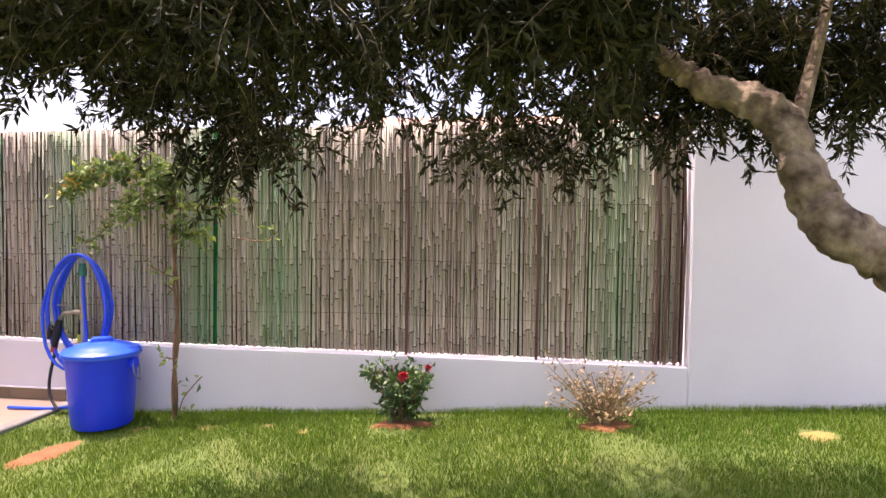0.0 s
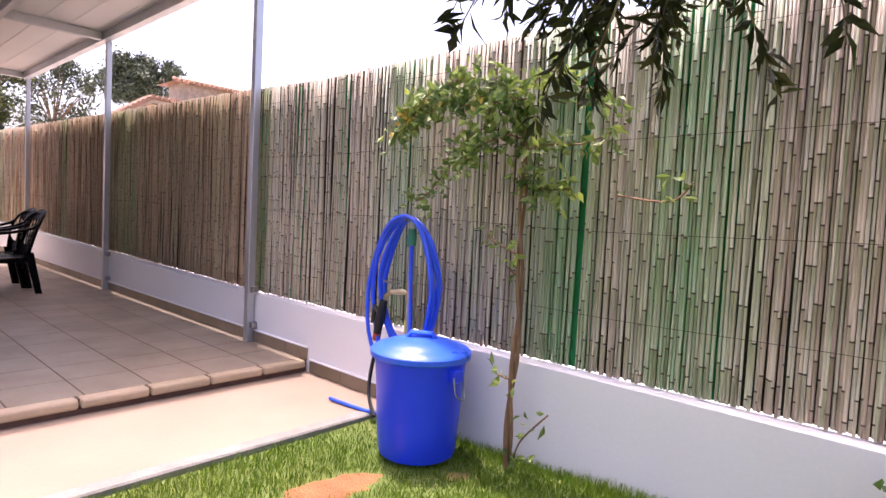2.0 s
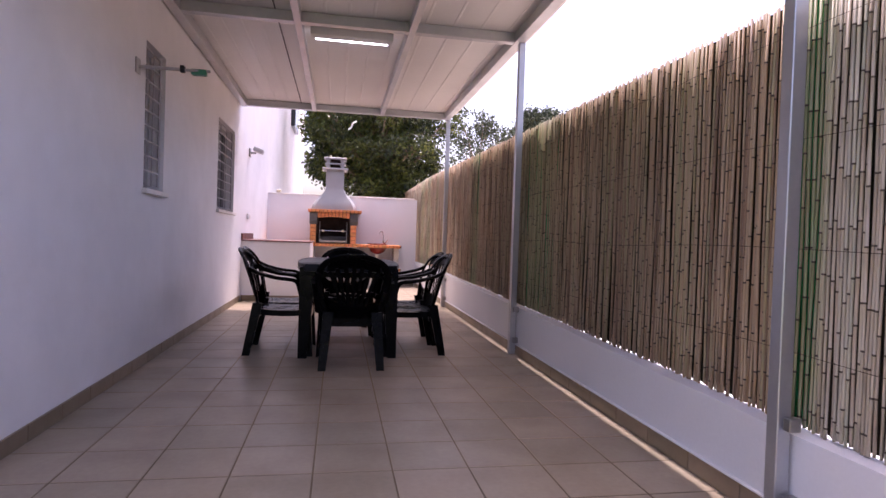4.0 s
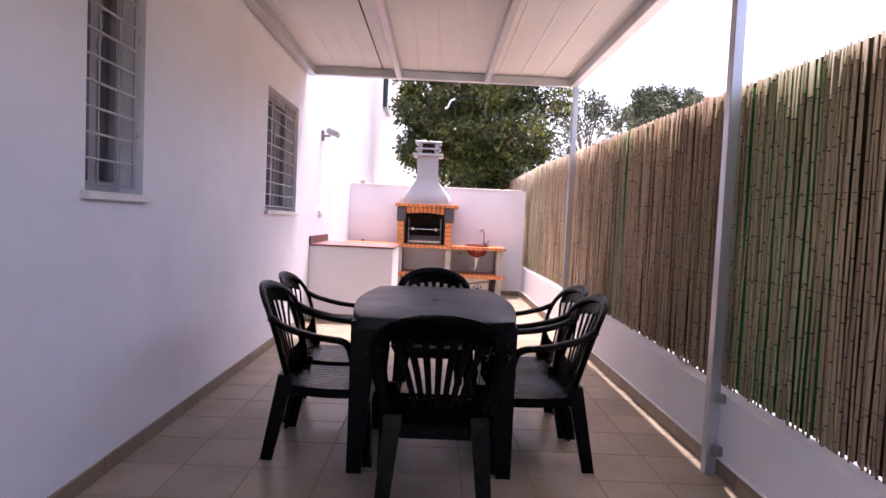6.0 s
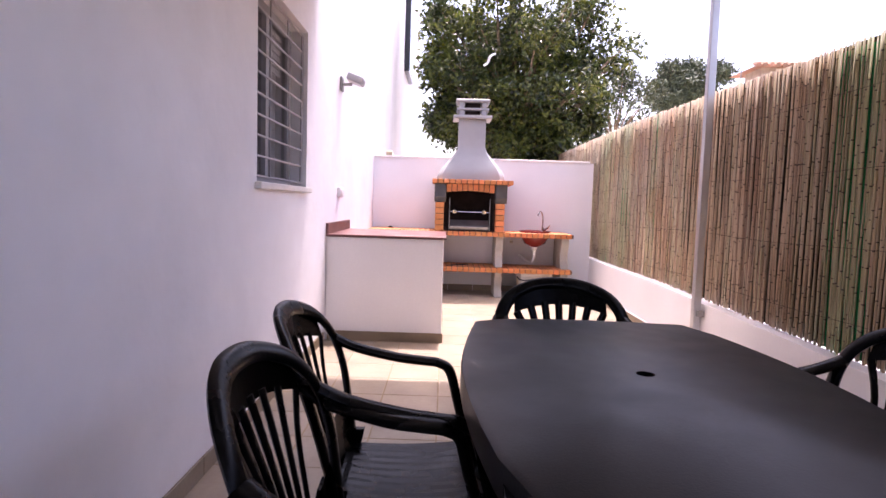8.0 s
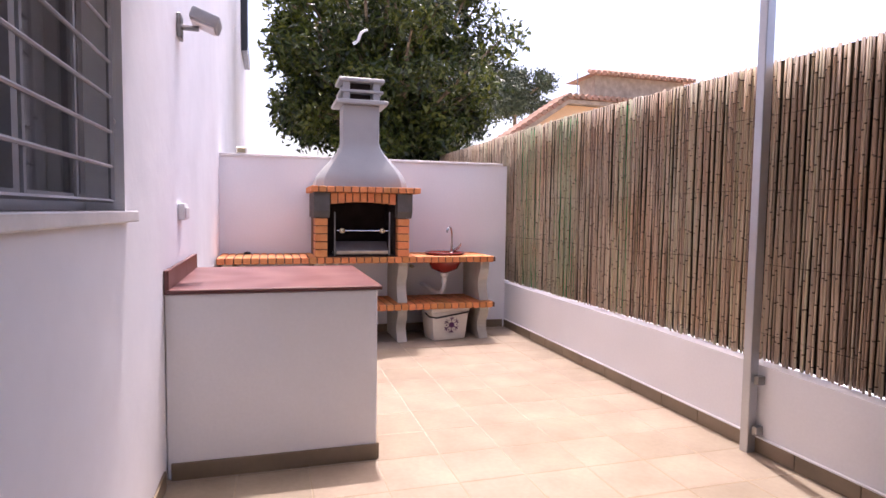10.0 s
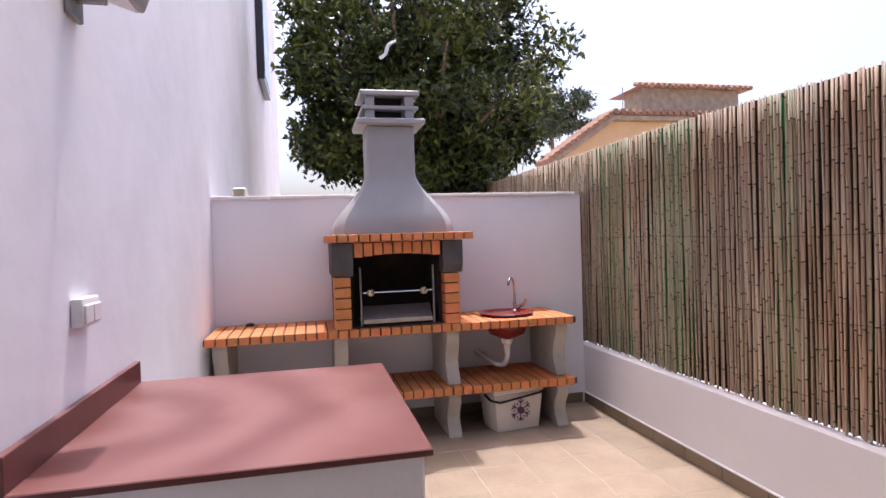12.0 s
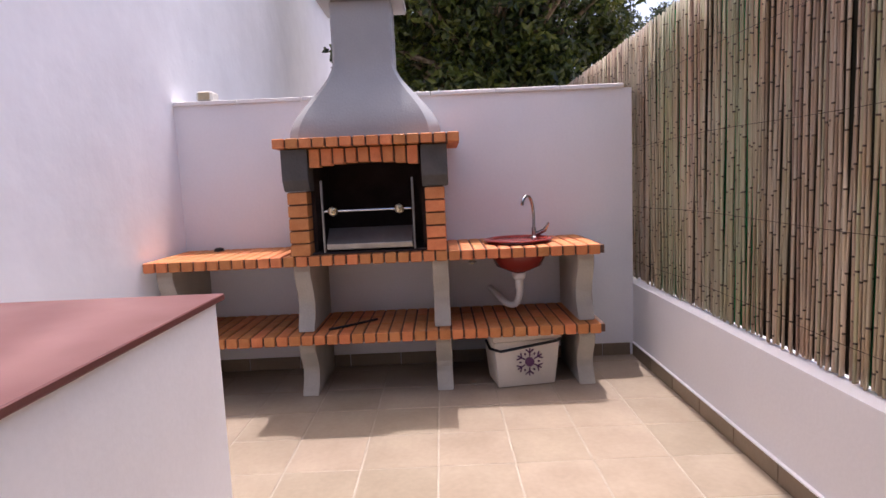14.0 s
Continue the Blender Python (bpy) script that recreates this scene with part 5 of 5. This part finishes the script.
under("foliage", leaves_mesh("foliage", vit, VINE), vi, "light green pointed leaves")
tagged(under("blossom", leaves_mesh("blossom", flw, YPETAL), vi, "yellow flower clusters"), kind="stuff")

# rose bush
rng = random.Random(31)
RX, RY = 13.71, -0.23
RZ = lh(RX, RY)
ro = thing("rose_bush", (RX, RY, RZ), "small leafy rose bush with red flowers", "bush")
rs, rl = bmesh.new(), []
for i in range(15):
    a = rng.uniform(0, 2 * math.pi)
    r = rng.uniform(0.07, 0.25)
    q = smoothed([(RX + 0.02 * math.cos(a), RY + 0.02 * math.sin(a), RZ - 0.02), (RX + 0.5 * r * math.cos(a), RY + 0.4 * r * math.sin(a), RZ + 0.16), (RX + r * math.cos(a), RY + 0.75 * r * math.sin(a), RZ + rng.uniform(0.20, 0.36))], 5)
    tube(q, 0.005, 5, bm=rs)
    for k in range(46):
        p = q[rng.randrange(3, len(q))] + 0.045 * rvec(rng)
        rl.append((p, (rvec(rng) + Vector((0, 0, 0.2))).normalized(), rvec(rng), rng.uniform(0.04, 0.07), rng.uniform(0.022, 0.036)))
part("stems", rs, STEM, ro, "thorny brown stems")
under("foliage", leaves_mesh("foliage", rl, ROSEL), ro, "dark green leaves")
for fx2, fy2, fz2, k in ((0.03, -0.16, 0.33, 1.0), (0.17, -0.09, 0.37, 0.7)):
    ps = []
    c = Vector((RX + fx2, RY + fy2, RZ + fz2))
    for i in range(22):
        d = rvec(rng)
        ps.append((c, (d + Vector((0, -0.3, 0.5))).normalized(), rvec(rng), 0.038 * k, 0.032 * k))
    under("rose", leaves_mesh("rose", ps, PETAL), ro, "red rose in bloom")

# dried-out bush
DX, DY = 14.90, -0.25
DZ = lh(DX, DY)
db = thing("dry_bush", (DX, DY, DZ), "dried-out bush with pale brown twigs and leaves", "bush")
ds, dl = bmesh.new(), []
for i in range(46):
    a = rng.uniform(0, 2 * math.pi)
    r = rng.uniform(0.08, 0.36)
    z = rng.uniform(0.12, 0.36) if i else 0.46
    r = r if i else 0.34
    a = a if i else math.pi
    q = smoothed([(DX + 0.02 * math.cos(a), DY + 0.02 * math.sin(a), DZ - 0.02), (DX + 0.45 * r * math.cos(a), DY + 0.25 * r * math.sin(a), DZ + 0.5 * z), (DX + r * math.cos(a), DY + 0.45 * r * math.sin(a), DZ + z)], 5)
    tube(q, [0.006 - 0.0004 * k for k in range(len(q))], 5, bm=ds)
    for k in range(20):
        p = q[rng.randrange(4, len(q))] + 0.03 * rvec(rng)
        dl.append((p, rvec(rng), rvec(rng), rng.uniform(0.02, 0.045), rng.uniform(0.010, 0.02)))
tagged(part("twig_tangle", ds, DRY, db, "bare pale twigs"), kind="stuff")
under("foliage", leaves_mesh("foliage", dl, DRY), db, "withered tan leaves")

# bare earth
def patch(cx, cy, rx, ry, label, turn=0.0, lift=0.006, soil=EARTH):
    r = random.Random(int(cx * 100))
    bm = bmesh.new()
    c = bm.verts.new((cx, cy, lh(cx, cy) + lift + 0.004))
    ring, ring2 = [], []
    for i in range(26):
        a = 2 * math.pi * i / 26
        k = 1 + r.uniform(-0.28, 0.28)
        for lst, f, dz in ((ring, 0.7 * k, lift + 0.003), (ring2, k, -0.004)):
            x, y = rx * f * math.cos(a), ry * f * math.sin(a)
            x, y = cx + x * math.cos(turn) - y * math.sin(turn), cy + x * math.sin(turn) + y * math.cos(turn)
            lst.append(bm.verts.new((x, y, lh(x, y) + dz)))
    for i in range(26):
        bm.faces.new((c, ring[i], ring[(i + 1) % 26]))
        bm.faces.new((ring[i], ring2[i], ring2[(i + 1) % 26], ring[(i + 1) % 26]))
    whole("earth_patch", bm, soil, (cx, cy, lh(cx, cy)), label, "bare soil", "structure", smooth=True)
    return (cx, cy, rx, ry, turn)


PATCHES = [patch(11.76, -0.75, 0.10, 0.24, "bare reddish earth patch in the lawn", -0.25), patch(RX, RY - 0.03, 0.2, 0.09, "dug brown earth under the rose bush", 0, 0.012), patch(DX, DY - 0.03, 0.17, 0.09, "dug brown earth under the dry bush", 0, 0.012)]
PATCHES += [patch(x, y, rx, ry, "thin dry spot in the lawn", 0, -0.002, DRYTURF) for x, y, rx, ry in ((12.03, -0.32, 0.07, 0.06), (12.48, -0.30, 0.09, 0.06), (12.86, -0.28, 0.05, 0.06), (13.13, -0.40, 0.04, 0.06), (16.0, -0.42, 0.12, 0.1))]

# grass: short blades over the lawn that is walked past
rng = random.Random(41)
gv, gf = [], []


def blade(x, y, h):
    z = lh(x, y) - 0.004
    a = rng.uniform(0, 2 * math.pi)
    lean = rng.uniform(0.1, 0.8) * h
    b = rng.uniform(0, 2 * math.pi)
    w = rng.uniform(0.0013, 0.0026)
    k = len(gv)
    dx, dy = w * math.cos(a), w * math.sin(a)
    gv.extend([(x - dx, y - dy, z), (x + dx, y + dy, z), (x + dx * 0.7 + 0.4 * lean * math.cos(b), y + dy * 0.7 + 0.4 * lean * math.sin(b), z + 0.6 * h), (x - dx * 0.7 + 0.4 * lean * math.cos(b), y - dy * 0.7 + 0.4 * lean * math.sin(b), z + 0.6 * h), (x + lean * math.cos(b), y + lean * math.sin(b), z + h)])
    gf.extend([(k, k + 1, k + 2, k + 3), (k + 3, k + 2, k + 4)])


n = 0
while n < 200000:
    x, y = rng.uniform(SLAB_X + 0.1, 17.6), -0.01 - 2.6 * rng.random() ** 1.1
    skip = False
    for cx, cy, rx, ry, tn in PATCHES:
        u, v = x - cx, y - cy
        u, v = u * math.cos(tn) + v * math.sin(tn), -u * math.sin(tn) + v * math.cos(tn)
        if (u / rx) ** 2 + (v / ry) ** 2 < rng.uniform(0.45, 1.15) and (rx > 0.095 or rng.random() < 0.8):
            skip = True
    n += 1
    if skip:
        continue
    thick = noise.noise(Vector((x * 1.7, y * 1.7, 0)))
    if thick < -0.25 and rng.random() < 0.5:
        continue
    blade(x, y, rng.uniform(0.016, 0.035) * (1.15 + 0.5 * thick) * (1.5 if y > -0.10 else 1.0))
gm = bpy.data.meshes.new("grass")
gm.from_pydata(gv, [], gf)
gm.materials.append(GRASS)
tagged(new("grass", gm), "short bright green lawn grass", "grass", kind="stuff")

# ---- beyond the walls ----
nb = thing("neighbour_house", (-16, 11, 0), "ochre house with a low tiled roof beyond the fence", "house")
part("wall", prism([(6.1, -0.3), (6.1, 3.80), (8.3, 5.28), (18, 5.28), (18, -0.3)], -15.0, -14.2, "x"), CREAM, nb, "ochre rendered wall")
part("verge", prism([(5.75, 3.62), (5.75, 3.82), (8.2, 5.44), (18, 5.44), (18, 5.30), (8.25, 5.30)], -15.0, -13.9, "x"), STONEW, nb, "pale roof edge")
rt = part("roof", prism([(5.7, 3.80), (5.7, 3.87), (8.2, 5.55), (18.2, 5.55), (18.2, 5.46), (8.25, 5.46)], -15.0, -13.85, "x"), ROOFT, nb, "red clay tile roof")
for i in range(34):
    yy = 5.75 + 0.204 * i if i < 12 else 8.2 + 0.26 * (i - 12)
    zz = 3.90 + (yy - 5.75) * 0.672 if i < 12 else 5.54
    part("roof_tile", tube([(-15.0, yy, zz + 0.02), (-13.75, yy, zz + 0.02)], 0.10, 6), ROOFT, rt)
part("tower", box((-15.6, 9.6, 5.4), (-14.4, 13.6, 6.55)), STONEW, nb, "pale stone-faced upper storey")
tr = bmesh.new()
b4 = [tr.verts.new(p) for p in ((-14.1, 9.25, 6.53), (-14.1, 14.0, 6.53), (-16.2, 14.0, 6.53), (-16.2, 9.25, 6.53))]
t4 = [tr.verts.new(p) for p in ((-15.1, 10.4, 6.98), (-15.1, 12.8, 6.98), (-15.3, 12.8, 6.98), (-15.3, 10.4, 6.98))]
tr.faces.new(b4), tr.faces.new(t4)
for j in range(4):
    tr.faces.new((b4[j], b4[(j + 1) % 4], t4[(j + 1) % 4], t4[j]))
tw = part("tower_roof", tr, ROOFT, nb, "hipped clay tile roof")
for i in range(20):
    yy = 9.3 + 0.24 * i
    part("roof_tile", tube([(-14.05, yy, 6.56), (-14.35, yy, 6.66)], 0.09, 6), ROOFT, tw)
part("aerial", tube([(-14.6, 8.95, 5.6), (-14.6, 8.95, 6.6)], 0.02, 5), STEEL, nb, "thin roof aerial")

far = thing("adjoining_house", (-5, HOUSE_Y - 2, -0.3), "tall white house adjoining along the same line", "house")
part("wall", box((-10.6, HOUSE_Y - 4.5, -0.3), (-0.36, HOUSE_Y - 0.004, 6.9)), WALLW, far, "white rendered wall")
wn2 = part("window", box((-6.1, HOUSE_Y - 0.003, 3.85), (-4.7, HOUSE_Y + 0.10, 5.4), 0.004), DARKGL, far, "dark framed window")
part("pane", box((-6.02, HOUSE_Y + 0.101, 3.93), (-4.78, HOUSE_Y + 0.106, 5.32)), DARKGL, wn2, "dark pane")

rh = thing("house_behind_fence", (13, 14, 0), "low house with a clay roof behind the fence", "house")
part("wall", box((9.5, 12.0, -0.3), (19, 20, 3.7)), CREAM, rh, "pale ochre wall")
part("roof", prism([(11.6, 3.65), (16, 5.0), (20.4, 3.65), (20.4, 3.55), (16, 4.9), (11.6, 3.55)], 9.2, 19.3, "x"), ROOFT, rh, "brown clay tile roof")


def tree(name, at, base, blobs, leafn, size, material, label, seed, trunk_r=0.12):
    """A tapered trunk with limbs and a crown of many small leaves in uneven clumps."""
    r = random.Random(seed)
    t = thing(name, (at[0], at[1], base), label, "tree")
    z0 = min(b[0][2] for b in blobs)
    part("trunk", tube(smoothed([(at[0], at[1], base), (at[0] + 0.1, at[1] - 0.05, (base + z0) / 2), (at[0], at[1], z0 + 0.3), (at[0] + 0.1, at[1] + 0.1, z0 + 1.2)], 5), [trunk_r * (1 - 0.7 * i / 15) for i in range(16)], 9), BARK, t, "", True)
    its = []
    for c, rad3, w in blobs:
        c = Vector(c)
        q = smoothed([(at[0], at[1], z0 + 0.2), Vector((at[0], at[1], z0 + 0.6)).lerp(c, 0.5) + 0.15 * rvec(r), c], 5)
        part("limb", tube(q, [trunk_r * 0.45 * (1 - 0.8 * i / (len(q) - 1)) for i in range(len(q))], 6), BARK, t, "", True)
        for k in range(int(leafn * w)):
            cl2 = c + Vector([a * b for a, b in zip(rad3, rvec(r) * r.random() ** 0.35)])
            for m in range(7):
                p = cl2 + size * 1.6 * rvec(r) * r.random()
                its.append((p, (rvec(r) + Vector((0, 0, -0.35))).normalized(), rvec(r), size * r.uniform(0.7, 1.3), size * r.uniform(0.38, 0.6)))
    under("crown", leaves_mesh("crown", its, material), t, "crown of many small leaves")


r0 = random.Random(77)
blobs = []
for i in range(120):
    d = rvec(r0)
    k = r0.uniform(0.35, 1.12) if i % 3 else r0.uniform(0.95, 1.2)
    h = 3.55 + 1.55 * d.z * k
    wide = min(1.0, max(0.62, 0.62 + 0.38 * (h - 2.0) / 1.4))
    g = r0.uniform(0.75, 1.2)
    blobs.append(((-3.3 + 1.25 * d.x * k * wide, -0.55 + 1.62 * d.y * k * wide, h), (0.34 * g, 0.34 * g, 0.26 * g), 1.0))
for i in range(30):
    blobs.append(((-3.3 + r0.uniform(-0.7, 0.7), r0.uniform(-1.0, 0.75), r0.uniform(1.95, 2.85)), (0.34, 0.34, 0.28), 1.0))
for i in range(10):
    blobs.append(((-3.3 + r0.uniform(-0.7, 0.7), r0.uniform(-2.2, -1.4), r0.uniform(2.25, 3.0)), (0.26, 0.26, 0.24), 0.8))
tree("broadleaf_tree", (-3.3, -0.6), -0.3, blobs, 46, 0.108, CITRUS, "dense broadleaf tree rising behind the boundary wall", 78)
bt = bpy.data.objects["broadleaf_tree"]
part("white_strip", tube(smoothed([(-1.95, -1.36, 3.36), (-1.93, -1.30, 3.40), (-1.92, -1.26, 3.50), (-1.90, -1.18, 3.54)], 4), 0.05, 6, flat=0.3, up=(0, 1, 0)), PVCW, bt, "white plastic strip caught in the branches")
blobs = [((-22 + r0.uniform(-1.2, 1.2), 6.7 + r0.uniform(-1.7, 1.5), 6.3 + r0.uniform(-2.2, 1.7)), (0.8, 0.8, 0.6), 1.0) for i in range(20)]
tree("slender_tree", (-22, 6.4), -0.3, blobs, 26, 0.22, FARLEAF, "thin grey-green tree beyond the fence", 79)
blobs = [((-38 + r0.uniform(-1.8, 1.8), 16.4 + r0.uniform(-2.2, 2.2), 10.6 + r0.uniform(-1.8, 1.7)), (0.9, 0.9, 0.7), 1.0) for i in range(26)]
tree("far_tree", (-38, 16.5), -0.3, blobs, 75, 0.3, FARLEAF, "round-crowned tree in the distance", 80, 0.25)
blobs = [((-40 + r0.uniform(-0.9, 0.9), 20.6 + r0.uniform(-1.0, 1.0), 9.8 + r0.uniform(-0.7, 0.6)), (0.8, 0.8, 0.5), 1.0) for i in range(8)]
tree("far_tree", (-40, 20.6), -0.3, blobs, 60, 0.3, FARLEAF, "small tree top in the distance", 81, 0.2)

# ---- reed fence ----
rng = random.Random(51)
fe = thing("reed_fence", (5, 0.08, LOW_H), "tall fence of split reed canes wired upright", "fence")
TOPS = ((-6.0, 2.06), (1.2, 2.055), (2.6, 2.02), (5.3, 1.955), (6.5, 1.925), (9.5, 1.86), (10.3, 1.835), (10.9, 1.842), (11.8, 1.855), (15.5, 1.86))


def fence_top(x):
    for (xa, za), (xb, zb) in zip(TOPS, TOPS[1:]):
        if x <= xb:
            return za + (zb - za) * (x - xa) / (xb - xa)
    return TOPS[-1][1]


def net_strip(xa, xb, y, drop):
    n = max(2, int((xb - xa) / 0.5))
    bm = bmesh.new()
    rows = []
    for i in range(n + 1):
        x = xa + (xb - xa) * i / n
        t = fence_top(x) - drop
        low = low_top(x) + 0.010
        rows.append([bm.verts.new(p) for p in ((x, y, low), (x, y + 0.003, low), (x, y + 0.003, t), (x, y, t))])
    for A, B in zip(rows, rows[1:]):
        for k in range(4):
            bm.faces.new((A[k], A[(k + 1) % 4], B[(k + 1) % 4], B[k]))
    bm.faces.new(rows[0][::-1]), bm.faces.new(rows[-1])
    return bm


part("shade_net", net_strip(-5.9, 15.42, 0.093, 0.003), BACKNET, fe, "dark shade net behind the canes")
for at, half, g in GREENS + ((10.12, 0.10, 0.6), (10.62, 0.07, 0.5)):
    part("green_strip", net_strip(at - half * 0.8, at + half * 0.8, 0.088, 0.03), NET, fe, "bright green net showing between the canes")
for z in (0.60, 0.96, 1.34, 1.72):
    part("wire", tube([(-5.9 + 0.3 * i, 0.0515 + 0.002 * math.sin(i * 2.1), z + 0.008 * math.sin(i * 0.9)) for i in range(72)], 0.0011, 4), WIRE, fe, "thin rusty tie wire")
for x in (13.67, 14.52, 15.26, 15.31, 15.37, 15.41):
    part("fence_pole", tube([(x, 0.052, LOW_H), (x + 0.01, 0.05, 1.2), (x - 0.01, 0.052, fence_top(x) - 0.006)], 0.010, 7), OLDWOOD, fe, "dark brown wooden pole")


def cane(r, thin=False):
    """A cane at the origin with a swollen ring at each joint; returns its mesh and, for each face, whether it belongs to a ring."""
    rad, top = r.uniform(0.0047, 0.0068) if thin else r.uniform(0.0056, 0.0082), FENCE_TOP + r.uniform(-0.012, 0.006)
    lean, bow = r.uniform(-0.0045, 0.0045), r.uniform(-0.0055, 0.0055) if thin else r.uniform(-0.0035, 0.0035)
    zs, rr, ring = [LOW_H + 0.003 + r.uniform(0, 0.011)], [rad * 1.05], []
    z, gap = zs[0] + r.uniform(0.03, 0.2), r.uniform(0.15, 0.26) if thin else r.uniform(0.2, 0.42)
    while z < top - 0.03:
        zs += [z - 0.0035, z, z + 0.0035]
        rr += [rad, rad * 1.28, rad]
        ring += [False, True, True]
        z += gap * r.uniform(0.75, 1.25)
    zs.append(top)
    rr.append(rad * 0.85)
    ring.append(False)
    pts = [(lean * (z - 1.2) + bow * math.sin(2.2 * z) + 0.35 * bow * math.sin(7 * z + lean * 900), 0.005 * math.sin(3 * z + bow * 500), z) for z in zs]
    return tube(pts, rr, 6), [k for k in ring for side in range(6)] + [False, False]


xs2, x = [], -5.85
while x < 15.40:
    xs2.append((x, 0.066 + rng.choice((0, 0.004, 0.010)) + rng.uniform(0, 0.004)))
    x += rng.uniform(0.0118, 0.0165) if x < 10.7 else rng.uniform(0.0105, 0.0146)
    x = 12.337 if 12.306 < x < 12.337 else x
    gap = max([0.12 if x < 9.8 else 0.02] + [0.30 * g for at, half, g in GREENS if abs(x - at) < half])
    x += rng.uniform(0.003, 0.008) if rng.random() < gap else 0
rest_v, rest_f, rest_m = [], [], []
NEAR = [p for p in xs2 if p[0] > 9.6][:298]
near_set = set(NEAR)
for p in xs2:
    if p in near_set:
        continue
    c, ringed = cane(rng, p[0] < 9.8)
    k = len(rest_v)
    c.verts.index_update()
    base = low_top(p[0])
    s = (fence_top(p[0]) - base) / (FENCE_TOP - LOW_H)
    rest_v.extend([(p[0] + v.co.x, p[1] + v.co.y, base + s * (v.co.z - LOW_H)) for v in c.verts])
    rest_f.extend([[v.index + k for v in f.verts] for f in c.faces])
    rest_m.extend(ringed)
    c.free()
rm = bpy.data.meshes.new("canes")
rm.from_pydata(rest_v, [], rest_f)
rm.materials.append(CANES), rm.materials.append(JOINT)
rm.polygons.foreach_set("use_smooth", [len(f) == 4 for f in rest_f])
rm.polygons.foreach_set("material_index", [int(k) for k in rest_m])
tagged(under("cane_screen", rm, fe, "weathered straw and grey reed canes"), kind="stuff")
shared = []
for i in range(40):
    c, ringed = cane(rng, i < 20)
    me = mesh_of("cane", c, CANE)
    me.materials.append(JOINT)
    me.polygons.foreach_set("use_smooth", [len(f.vertices) == 4 for f in me.polygons])
    me.polygons.foreach_set("material_index", [int(k) for k in ringed])
    shared.append(me)
for x, y in NEAR:
    s = (fence_top(x) - low_top(x)) / (FENCE_TOP - LOW_H)
    ob = new("cane", shared[rng.randrange(20) + (20 if x > 10.7 and rng.random() < 0.85 else 0)])
    ob.parent = fe
    ob.location = Vector((x, y, low_top(x) - s * LOW_H)) - ORIGIN[fe]
    ob.scale = (1, 1, s)

# ---- floor tiles ----
P = 0.32
shapes, places = [], []
ix0, iy0 = 1.09, -0.95
full = box((0.004, 0.004, -0.006), (P - 0.0035, P - 0.0035, 0.0), 0.0015)
shapes.append(full)
cutk = {}
i = -4
while ix0 + i * P < STEP_X - 0.07:
    j = -7
    while iy0 + j * P < 0:
        xa, ya = max(ix0 + i * P, 0.0), max(iy0 + j * P, HOUSE_Y)
        xb, yb2 = min(ix0 + (i + 1) * P, STEP_X - 0.066), min(iy0 + (j + 1) * P, 0.0)
        if xb - xa > 0.03 and yb2 - ya > 0.03:
            key = (round(xb - xa, 3), round(yb2 - ya, 3))
            if key == (P, P):
                places.append((0, (xa, ya, 0.0)))
            else:
                if key not in cutk:
                    cutk[key] = len(shapes)
                    shapes.append(box((0.004, 0.004, -0.006), (key[0] - 0.0035, key[1] - 0.0035, 0.0), 0.0015))
                places.append((cutk[key], (xa, ya, 0.0)))
        j += 1
    i += 1
pieces("floor_tile", shapes, TILE, floor, places)
